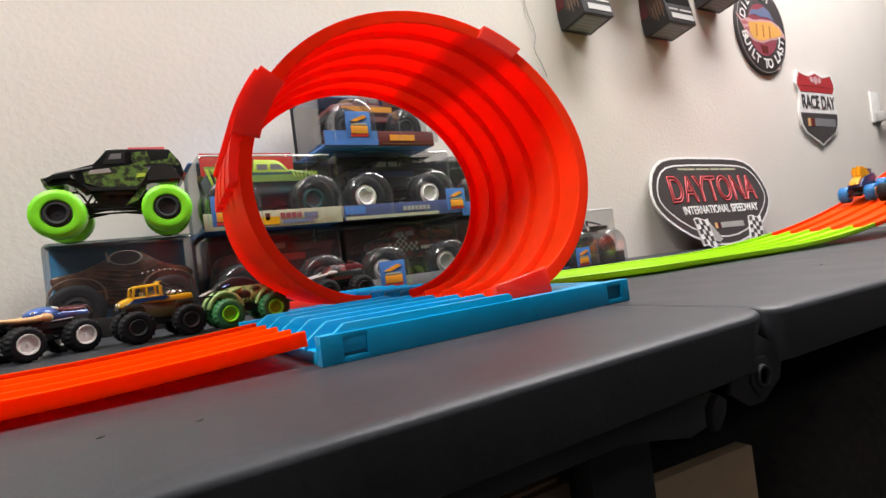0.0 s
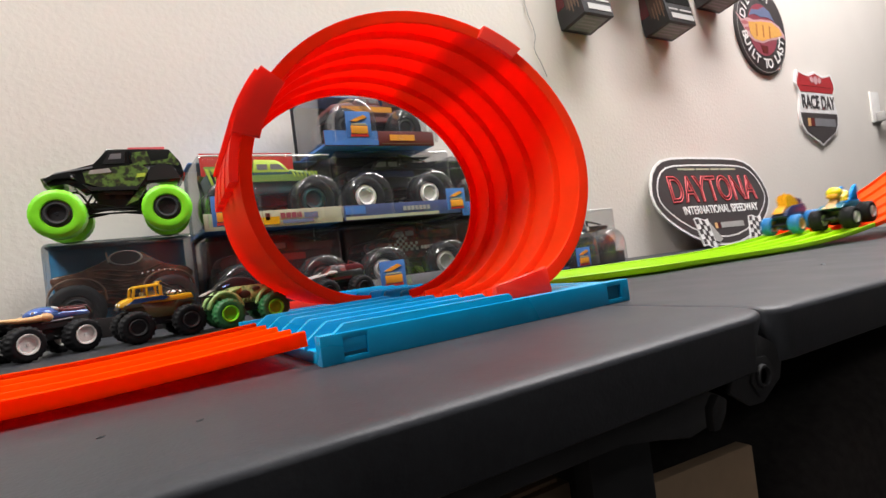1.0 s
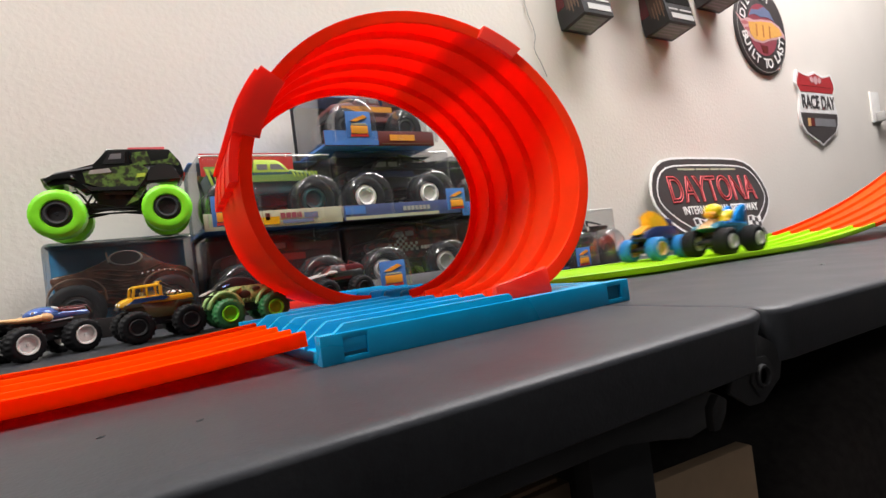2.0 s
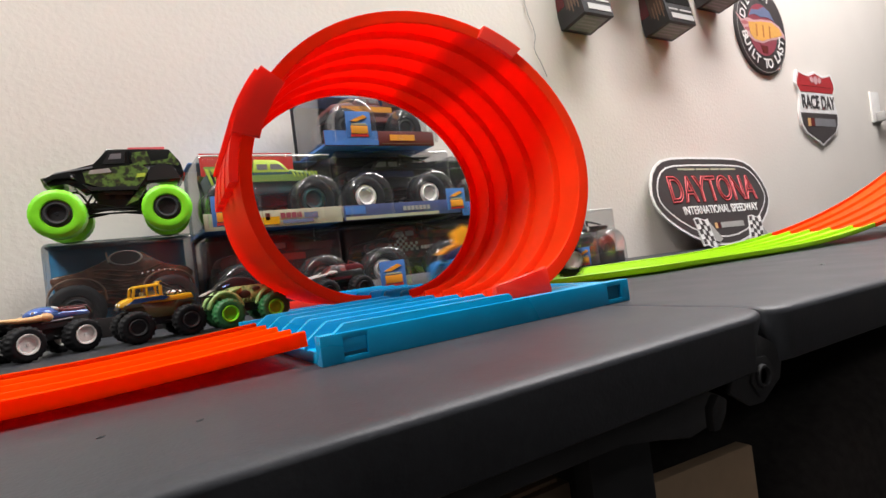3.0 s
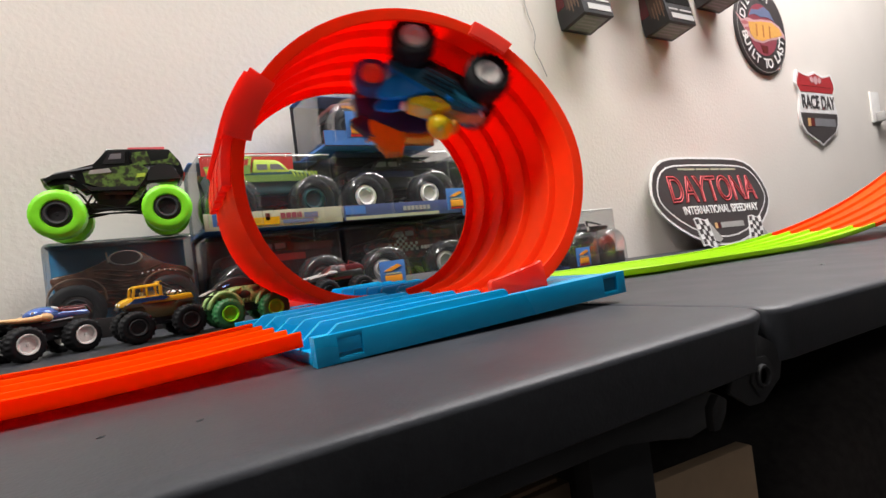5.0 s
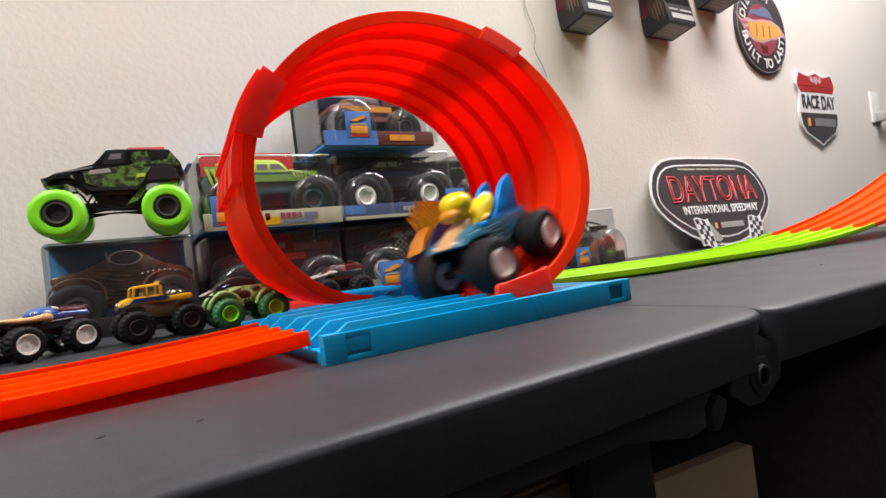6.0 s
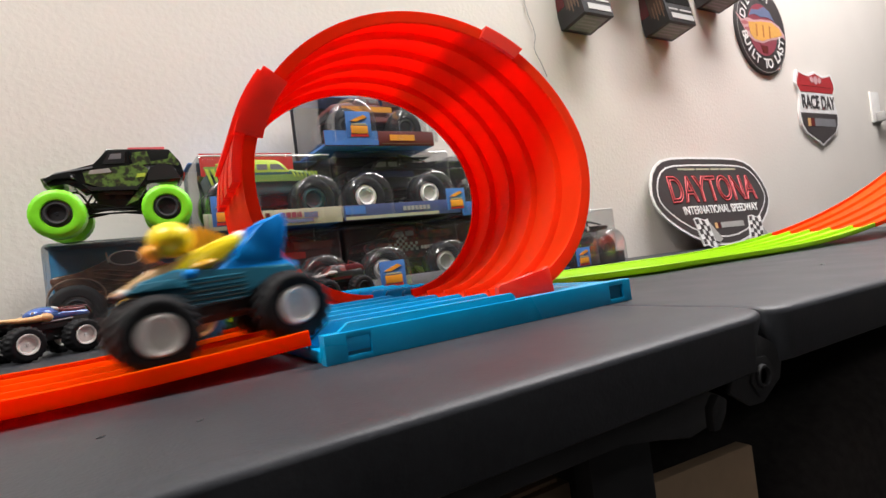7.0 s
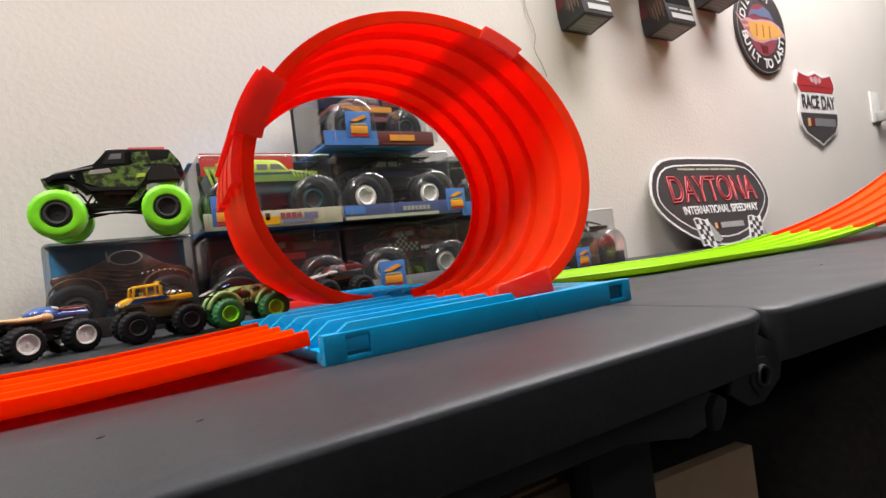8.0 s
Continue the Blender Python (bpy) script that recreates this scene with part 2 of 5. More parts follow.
for n in ("wall_north", "wall_south", "wall_west", "wall_east", "floor", "ceiling"):
    tagged(bpy.data.objects[n], category="wall" if "wall" in n else n, kind="structure")

# ---------- table ----------
table = thing("folding_table", "dark grey plastic folding table with a hinged middle", "table", pose(0, 0, 0))
TABLE_Y0, TABLE_Y1 = -0.0925, 0.5795


def panel(x0, x1, slant=0.0):
    """Slab with a rounded front edge; slant leans its right end inwards below."""
    th, e = 0.0250, TABLE_Y0
    prof = [(e + 0.012, -th + 0.002), (e + 0.0022, -th), (e + 0.0012, -th + 0.0008), (e, -0.0040), (e + 0.0003, -0.0026), (e + 0.0013, -0.0016), (e + 0.0040, -0.0007), (e + 0.0085, 0.0)]
    prof += [(TABLE_Y1 - 0.004, 0), (TABLE_Y1, -0.004), (TABLE_Y1, -th)]
    turn = [0.0155 * (1 - math.cos(radians(a))) for a in (0, 22, 45, 68, 90)]
    xs = [x0 + 0.0155 - 0.0155 * math.sin(radians(a)) for a in (90, 68, 45, 22, 0)] + [x1 - 0.0155 + 0.0155 * math.sin(radians(a)) for a in (0, 22, 45, 68, 90)]
    bm = sweep([(Vector((x, 0, 0)), Vector((0, 1, 0)), Vector((0, 0, 1))) for x in xs], prof)
    for v in bm.verts:
        i = min(range(len(xs)), key=lambda k: abs(xs[k] - v.co.x))
        pull = turn[4 - i] if i < 5 else turn[i - 5]
        front = max(0.0, 1 - (v.co.y - e) / 0.02)
        v.co.y += 0.4 * pull * front
        if i >= 5:
            v.co.x += slant * v.co.z * (i - 5) / 4
        if i in (0, 9):
            v.co.z = min(v.co.z, -0.0010)
    return bm


part("tabletop", panel(-0.78, 0.1690, 1.0), M_TABLE, table)
SLOPE = 0.0195


def dip(x):
    """Height of the table: its far half falls slightly away from the hinge."""
    return -SLOPE * max(0.0, x - 0.17)


half_bm = panel(0.1712, 1.75)
for v in half_bm.verts:
    v.co.z += dip(v.co.x)
part("tabletop", half_bm, M_TABLE, table)
part("hinge_cover", box(0.1560, 0.1800, TABLE_Y0 + 0.012, TABLE_Y1 - 0.002, -0.020, -0.0022, 0.0006), M_TABLE, table)
part("hinge_plate", prism([(0.1500, -0.0085), (0.1600, -0.0095), (0.1715, -0.0150), (0.1788, -0.0225), (0.1750, -0.0320), (0.1600, -0.0392), (0.1500, -0.0385), (0.1360, -0.0300)], -0.0892, -0.0868, 0.0008), M_DARKMETAL, table, "dark steel hinge bracket")
part("hinge_plate", prism([(0.1560, -0.0190), (0.1640, -0.0200), (0.1690, -0.0265), (0.1660, -0.0345), (0.1560, -0.0360), (0.1505, -0.0285)], -0.0902, -0.0890, 0.0005), M_DARKMETAL, table)
part("hinge_bolt", lathe([(0, 0.0006), (0.0030, 0.0006), (0.0034, -0.0010), (0.0040, -0.0016), (0.0048, -0.0014), (0.0052, 0)], 24), M_DARKMETAL, table, "round hinge rivet with a hollow centre", pose(0.1590, -0.0902, -0.0275))
part("hinge_tab", prism([(0.1235, -0.0420), (0.1240, -0.0330), (0.1290, -0.0285), (0.1345, -0.0315), (0.1330, -0.0370), (0.1275, -0.0425)], -0.0890, -0.0850, 0.0010), M_DARKMETAL, table, "small folded steel catch under the edge")
part("apron", prism([(-0.30, -0.0380), (-0.30, -0.0240), (0.1250, -0.0240), (0.1560, -0.0380), (0.1560, -0.0470), (0.1300, -0.0500), (0.0900, -0.0400)], -0.0730, -0.0700, 0.0010), M_BLACK, table, "dark steel frame rail under the top")
for lx in (-0.6, 1.5):
    for ly in (0.0, 0.48):
        part("leg", rod((lx, ly, dip(lx) - 0.026), (lx, ly, -0.74), 0.014, seg=14), M_DARKMETAL, table)
part("brace", box(0.112, 0.156, -0.030, -0.018, -0.62, -0.0262, 0.002), M_DARKMETAL, table, "dark steel leg brace")
marks = ((-0.0778, -0.0318), (-0.0525, -0.0412), (0.4093, -0.0071))
for i, (mx, my) in enumerate(marks):
    bm = blob(ell(0, 0, 0.0002, 0.0014 if i != 2 else 0.0032, 0.0006 if i != 2 else 0.0022, 0.0003 if i != 2 else 0.0010), u=8, v=6)
    tagged(part("crumb", bm, M_BLACK, None, m=pose(mx, my, dip(mx), 0, 0, 30)), "small dark crumb lying on the grey tabletop", "crumb", "crumbs on the table")

# ---------- tracks ----------
W_BAND, LOOP_R, LOOP_C = 0.1493, 0.0975, Vector((0.1146, 0, 0.1063))
Y_IN, Y_OUT = 0.1673, 0.0134
RAIL = 0.0026


def track_parts(pts, w, floor, side, rib, mat, parent, ribs=4):
    """Bed, two rails and ribs along frames (origin, across, up)."""
    part("bed", sweep(pts, [(0, 0), (0, floor), (w, floor), (w, 0)]), mat, parent)
    for v in (0, w - RAIL):
        part("rail", sweep(pts, [(v, 0.0002), (v, side - 0.0004), (v + 0.0004, side), (v + RAIL - 0.0004, side), (v + RAIL, side - 0.0004), (v + RAIL, 0.0002)]), mat, parent)
    for i in range(1, ribs + 1):
        c = w * i / (ribs + 1)
        part("rib", sweep(pts, [(c - 0.0024, floor * 0.6), (c - 0.0014, rib - 0.0004), (c - 0.001, rib), (c + 0.001, rib), (c + 0.0014, rib - 0.0004), (c + 0.0024, floor * 0.6)]), mat, parent)


LOOP_YAW, LOOP_LEAN = -0.0975, -0.0111


def loop_point(s, r, v):
    """Point of the loop at turn s (0 at the entry's foot, 1 at the exit's), radius r, v metres across."""
    ph = 2 * math.pi * s
    x = -r * 1.0285 * math.sin(ph) + 0.0192 * (s - 0.5) + 0.0019 * math.exp(-((s - 0.76) / 0.07) ** 2)
    z = -r * math.cos(ph)
    ym = (Y_IN + Y_OUT + W_BAND) / 2
    y = Y_IN - (Y_IN - Y_OUT) * s + v - ym
    X, Y = x * math.cos(LOOP_YAW) - y * math.sin(LOOP_YAW), x * math.sin(LOOP_YAW) + y * math.cos(LOOP_YAW)
    return Vector((LOOP_C.x + X, ym + Y * math.cos(LOOP_LEAN) - z * math.sin(LOOP_LEAN), LOOP_C.z + Y * math.sin(LOOP_LEAN) + z * math.cos(LOOP_LEAN)))


def loop_frame(s, v=0.0, r=None):
    r = r or LOOP_R
    o = loop_point(s, r, v)
    ac = (loop_point(s, r, v + 0.01) - o).normalized()
    up = (loop_point(s, r - 0.01, v) - o).normalized()
    return o, ac, up


loop_set = thing("loop_track_set", "red loop of toy track standing on a blue plastic base", "toy track", pose(0, 0, 0))
# the red band
frames = [loop_frame(s) for s in np.linspace(0.012, 0.992, 97)]
loop_band = new("loop_band")
loop_band.parent = loop_set
tagged(loop_band, "translucent red plastic loop with raised ribs")
track_parts(frames, W_BAND, 0.0016, 0.0078, 0.0064, M_RED, loop_band)


def clip_piece(s0, s1, v0, v1, n0, n1, n=9):
    return sweep([loop_frame(s) for s in np.linspace(s0, s1, n)], [(v0, n0), (v0, n1), (v1, n1), (v1, n0)])


flexing = [loop_band]
for s0, s1, thick in ((0.290, 0.356, -0.0066), (0.590, 0.634, -0.0014)):
    clip = part("joint_clip", clip_piece(s0, s1, -0.003, W_BAND + 0.003, thick, -0.0004), M_REDCLIP if thick < -0.004 else M_REDJOINT, loop_set, "thicker red joint clip")
    part("clip_cheek", clip_piece(s0, s1, -0.0040, -0.0008, thick, 0.0105 if thick < -0.004 else 0.0082), M_REDCLIP, clip)
    flexing.append(clip)
    if thick < -0.004:
        part("clip_step", clip_piece(s0, s1, 0.006, W_BAND - 0.006, thick - 0.0028, thick + 0.0004), M_REDCLIP, clip)
    else:
        part("sleeve", clip_piece(s0 - 0.014, s0 + 0.002, 0.002, W_BAND - 0.002, -0.0013, -0.0003, 7), M_REDJOINT, clip)
        continue
    for v in (0.003, 0.042, 0.080, 0.118):
        part("latch", clip_piece(s0 - 0.045, s0 + 0.004, v, v + 0.026, -0.0060 if thick < -0.004 else -0.003, -0.0003, 7), M_REDCLIP, clip)
part("loop_foot", prism([(0.0990, 0.010), (0.0992, 0.0200), (0.1010, 0.0214), (0.1110, 0.0221), (0.1220, 0.0230), (0.1300, 0.0252), (0.1348, 0.0272), (0.1362, 0.0262), (0.1382, 0.010)], 0.0085, 0.0125, 0.0012), M_REDCLIP, loop_set, "flat red foot gripping the base")
part("loop_foot", prism([(0.075, 0.006), (0.080, 0.0135), (0.120, 0.0135), (0.128, 0.006)], 0.324, 0.328, 0.0008), M_REDCLIP, loop_set)

# the blue base, two lanes set side by side and offset
BASE_H, BASE_L = 0.0128, 0.19
base = part("base", box(0.001, BASE_L, 0.004, 0.1643, 0.0, 0.0055, 0.0006), M_BLUE, loop_set, "bright blue plastic base plate")
part("deck", box(0.143, BASE_L - 0.001, 0.0062, 0.163, 0.005, 0.0116, 0.0008), M_BLUE, loop_set)
part("base_plate", box(0.06, BASE_L, 0.1645, 0.335, 0.0, 0.0055, 0.0006), M_BLUE, loop_set)


def wall_with_pockets(x0, x1, y0, y1, z0, z1, pockets):
    bm = box(x0, x1, y0 + 0.0022, y1, z0, z1, 0.0004)
    xs = [x0] + [v for p in pockets for v in p] + [x1]
    for a, b in zip(xs[::2], xs[1::2]):
        box(a, b, y0, y0 + 0.0024, z0, z1, 0.0004, bm)
    for a, b in pockets:
        box(a - 0.0006, b + 0.0006, y0, y0 + 0.0024, z1 - 0.0026, z1, 0.0003, bm)
        box(a - 0.0006, b + 0.0006, y0, y0 + 0.0024, z0, z0 + 0.0026, 0.0003, bm)
    return bm


part("side_wall", wall_with_pockets(0.0, BASE_L, 0.0, 0.0065, 0.0, BASE_H, [(0.010, 0.021), (0.172, 0.183)]), M_BLUE, base)
for a, b in ((0.010, 0.021), (0.172, 0.183)):
    part("pocket", box(a, b, 0.0016, 0.0026, 0.0024, BASE_H - 0.0024), M_BLUESHADE, base)
part("side_wall", box(0.0, 0.075, 0.160, 0.1643, 0.0, BASE_H, 0.0006), M_BLUE, base)
part("side_wall", box(0.06, BASE_L, 0.330, 0.335, 0.0, BASE_H, 0.0006), M_BLUE, base)
part("side_wall", box(0.125, BASE_L, 0.1645, 0.1685, 0.0, BASE_H, 0.0006), M_BLUE, base)


def rib(x0, x1, y, top=0.0165, chamfer_left=True):
    pr = [(x0, 0.004), (x0, 0.0085), (x0 + 0.011, top), (x1 - 0.002, top), (x1, top - 0.002), (x1, 0.004)]
    if not chamfer_left:
        pr = [(x0, 0.004), (x0, top - 0.002), (x0 + 0.002, top), (x1 - 0.011, top), (x1, 0.0085), (x1, 0.004)]
    return prism(pr, y - 0.0015, y + 0.0015, 0.0004)


for i in range(6):
    y = 0.0030 + 0.0207 * i + 0.0011 * i * i
    part("rib", rib(0.001, 0.104 - 0.001 * i, y), M_BLUE, base)
for i in range(6):
    y = Y_IN + 0.002 + W_BAND * i / 5
    part("rib", rib(0.125, BASE_L - 0.001, y, chamfer_left=False), M_BLUE, base)


def strip(name, label, mat, rows, y_of, w, ribs=4, side=0.0060):
    """Straight track along x: rows of (x, z)."""
    pts = []
    for i, (x, z) in enumerate(rows):
        a, b = rows[max(0, i - 1)], rows[min(len(rows) - 1, i + 1)]
        up = Vector((-(b[1] - a[1]), 0, b[0] - a[0])).normalized()
        pts.append((Vector((x, y_of(x), z)), Vector((0, 1, 0)), up))
    ob = thing(name, label, "toy track", pose(0, 0, 0), "tracks")
    track_parts(pts, w, 0.0012, side, side - 0.0004, mat, ob, ribs)
    return ob


def exit_z(x):
    return 0.0038 + 0.0046 * max(0, 1 + x / 0.10) ** 1.5


def exit_y(x):
    return 0.0134 - 0.010 * min(0.3, -x)


EXIT_W = 0.0950
exit_rows = [(x, exit_z(x)) for x in np.linspace(-0.5, -0.001, 40)]
exit_track = strip("exit_track", "straight ribbed orange plastic toy track", M_EXIT, exit_rows, exit_y, EXIT_W, 3, 0.0066)
ENTRY_Y = 0.130


def entry_y(x):
    a = min(1, max(0, (x - 0.19) / 0.2))
    return Y_IN + (ENTRY_Y - Y_IN) * a


def ramp_z(x):
    return 0.0025 + dip(x) + 0.20 * max(0, x - 0.61) ** 2


strip("green_track", "straight ribbed lime green plastic toy track", M_GREEN, [(x, ramp_z(x)) for x in np.linspace(0.1905, 0.888, 36)], entry_y, W_BAND)
strip("ramp_track", "ribbed orange plastic track rising as a ramp", M_ORANGE, [(x, ramp_z(x) - 0.001) for x in np.linspace(0.890, 1.56, 40)], entry_y, W_BAND)
ramp_stand = thing("ramp_stand", "orange clamp post holding up the ramp track", "track stand", pose(1.50, 0.2047, dip(1.50)))
part("post", box(-0.01, 0.01, -0.02, 0.02, 0.0, ramp_z(1.50) - dip(1.50) - 0.004, 0.002), M_ORANGE, ramp_stand)
part("clamp", box(-0.015, 0.015, -0.083, 0.083, ramp_z(1.49) - dip(1.50) - 0.010, ramp_z(1.49) - dip(1.50) - 0.004, 0.002), M_ORANGE, ramp_stand)

# ---------- toy monster trucks ----------


def tyre_mesh(R, w, mat, lugs=16, cut=0.90):
    """One skin: side walls and a tread of staggered chunky lugs."""
    bm = bmesh.new()
    n = lugs * 4
    prof = [(0.51, -0.36, 0), (0.58, -0.47, 0), (0.80, -0.5, 0), (0.90, -0.46, 1), (1.0, -0.36, 1), (1.0, -0.04, 1), (1.0, 0.04, 2), (1.0, 0.36, 2), (0.90, 0.46, 2), (0.80, 0.5, 0), (0.58, 0.47, 0), (0.51, 0.36, 0)]
    rings = []
    for r, a, kind in prof:
        ring = []
        for i in range(n):
            ph = (i + (2 if kind == 2 else 0)) % 4
            k = r * (1 if kind == 0 or ph < 2 else (cut if r > 0.95 else (1 + cut) / 2))
            sk = 0.25 * abs(a) * (1 if kind else 0)
            t = 2 * math.pi * (i + sk * 4) / n
            ring.append(bm.verts.new((R * k * math.cos(t), w * a, R * k * math.sin(t))))
        rings.append(ring)
    for p, q in zip(rings, rings[1:]):
        for i in range(n):
            j = (i + 1) % n
            bm.faces.new((p[i], p[j], q[j], q[i]))
    return mesh_of("tyre", bm, mat, True)


def rim_mesh(R, w, mat, k0=1.0):
    k = R * k0
    return mesh_of("rim", lathe([(0, -w * 0.40), (0.07 * k, -w * 0.41), (0.10 * k, -w * 0.385), (0.42 * k, -w * 0.38), (0.46 * k, -w * 0.42), (0.49 * k, -w * 0.50), (0.56 * k, -w * 0.52), (0.60 * k, -w * 0.44), (0.57 * R, -w * 0.40),
                                 (0.56 * R, w * 0.38), (0.58 * k, w * 0.48), (0.50 * k, w * 0.46), (0.44 * k, w * 0.2), (0, w * 0.2)], 30), mat, True)


def truck_base(name, label, m, R=0.015, w=0.0165, base_len=0.052, track=0.042, tyre=None, rim=None, frame_mat=None, group="", rim_k=1.0, slim=False, cut=0.94):
    """Empty on the ground between the wheels, nose towards -x, with wheels, axles and frame."""
    t = thing(name, label, "toy truck", m, group)
    tm, rm = tyre_mesh(R, w, tyre or M_RUBBER, cut=cut, lugs=20 if cut < 0.95 else 26), rim_mesh(R, w, rim or M_HUB, rim_k)
    fm = frame_mat or M_BLACK
    wheels = []
    for sx in (-1, 1):
        for sy in (-1, 1):
            wh = new("wheel")
            wh.empty_display_size = 0.005
            wh.parent = t
            wh.matrix_basis = pose(sx * base_len / 2, sy * track / 2, R, 0, 0, 0 if sy < 0 else 180)
            a, b = new("tyre", tm), new("rim", rm)
            a.parent = b.parent = wh
            wheels.append(wh)
        part("axle", lathe([(R * 0.16, -track / 2), (R * 0.16, -track * 0.12), (R * 0.3, -track * 0.09), (R * 0.3, track * 0.09), (R * 0.16, track * 0.12), (R * 0.16, track / 2)], 12), fm, t, m=pose(sx * base_len / 2, 0, R))
    bl = base_len
    z0, z1 = (1.25, 1.5) if slim else (0.95, 1.75)
    part("chassis", prism([(-bl * 0.40, R * (z0 + 0.25)), (-bl * 0.20, R * z0), (bl * 0.20, R * z0), (bl * 0.40, R * (z0 + 0.25)), (bl * 0.40, R * z1), (-bl * 0.40, R * z1)], -track * 0.24, track * 0.24, R * 0.05), fm, t)
    for sx in (-1, 1):
        for sy in (-1, 1):
            part("link", rod((sx * bl / 2, sy * track * 0.2, R * 1.12), (sx * bl * 0.14, sy * track * 0.2, R * 1.3), R * 0.055), fm, t)
            part("link", rod((sx * bl / 2, sy * track * 0.27, R * 0.9), (sx * bl * 0.10, sy * track * 0.27, R * 1.15), R * 0.05), fm, t)
            part("shock", rod((sx * bl / 2, sy * track * 0.26, R), (sx * bl * 0.36, sy * track * 0.26, R * 1.8), R * 0.09), fm, t)
    return t, wheels


def shell(t, name, pts, half, mat, R, bl, label="", pinch=0.85, bevel=0.07):
    """Body piece from a side outline in units of (half wheelbase, wheel radius)."""
    return part(name, prism([(x * bl / 2, z * R) for x, z in pts], -half, half, bevel * R, pinch=pinch), mat, t, label)


def dress_racer_yellow(t, R, bl):
    """Racer with a round yellow crest, sloping yellow back and broad upswept blue tail."""
    h = bl / 2
    shell(t, "body", [(-1.3, 2.05), (-1.05, 1.95), (-0.6, 1.75), (-0.4, 1.42), (0.4, 1.42), (0.6, 1.8), (1.3, 1.85), (1.42, 2.0), (1.2, 2.2), (0.0, 2.3), (-0.5, 2.55), (-1.05, 2.35)], 0.0135, P_TEAL, R, bl, "teal ribbed lower body")
    shell(t, "tail_deck", [(-0.1, 2.2), (0.3, 1.98), (1.3, 1.95), (1.4, 2.1), (1.12, 2.45), (0.9, 2.72), (0.5, 2.78), (0.25, 2.55)], 0.0122, P_BLUE, R, bl, "bright blue rear deck", pinch=0.8, bevel=0.14)
    for sy in (-1, 1):
        part("tail_fin", prism([(x * h, z * R) for x, z in ((0.30, 2.5), (1.14, 2.3), (1.16, 2.9), (1.32, 3.5), (1.24, 3.72), (1.08, 3.66), (0.92, 3.44), (0.72, 3.26), (0.48, 2.96))], sy * 0.0092 - 0.0022, sy * 0.0092 + 0.0022, 0.0012), P_BLUE, t, "upswept bright blue tail fin")
    shell(t, "nose", [(-1.42, 2.1), (-1.2, 2.3), (-0.75, 2.7), (-0.35, 2.8), (-0.3, 2.5), (-1.0, 2.2)], 0.0072, P_TAN, R, bl, "tan sculpted nose", pinch=0.7, bevel=0.1)
    part("crest", blob(ell(-0.46 * h, 0, 3.38 * R, 0.34 * h, 0.0108, 0.50 * R, 6), u=24, v=16), P_YELLOW, t, "round glossy yellow crest")
    part("brow", blob(ell(-0.76 * h, 0, 3.08 * R, 0.15 * h, 0.0085, 0.26 * R)), P_GOLD, t, "orange rounded brow")
    shell(t, "hump", [(-0.55, 2.5), (-0.3, 2.95), (0.05, 3.1), (0.42, 3.32), (0.56, 3.2), (0.5, 2.95), (0.2, 2.6), (-0.1, 2.4)], 0.0112, P_YELLOW, R, bl, "yellow sloping back", pinch=0.7, bevel=0.16)
    # darker mustard puts the shade on the yellow flank into its colour
    part("side_panel", blob(ell(-0.14 * h, 0, 2.55 * R, 0.36 * h, 0.0128, 0.22 * R, -10)), P_MUSTARD, t, "shaded mustard flank")
    part("collar", blob(ell(0.58 * h, 0, 3.22 * R, 0.10 * h, 0.0055, 0.18 * R)), P_WHITE, t)
    for k in range(7):
        z = (1.52 + 0.11 * k) * R
        for sy in (-1, 1):
            part("side_rib", rod((-0.42 * h - 0.02 * h * k, sy * 0.0133, z), (0.42 * h, sy * 0.0133, z - 0.05 * R), 0.03 * R), P_DKTEAL if k % 2 else P_TEAL, t)
    for sy in (-1, 1):
        part("headlight", blob(ell(-1.26 * h, sy * 0.0075, 2.14 * R, 0.0015, 0.0022, 0.0018), u=10, v=8), P_WHITE, t)
        part("side_knob", blob(ell(-0.36 * h, sy * 0.0128, 2.36 * R, 0.0028, 0.0018, 0.0020), u=12, v=8), P_BLUE, t)
        part("fender", prism([(-1.35 * h, 2.05 * R), (-1.1 * h, 2.3 * R), (-0.6 * h, 2.3 * R), (-0.35 * h, 1.9 * R), (-0.6 * h, 2.1 * R), (-1.1 * h, 2.1 * R)], sy * 0.0115, sy * 0.0165, 0.0006), P_TEAL, t)


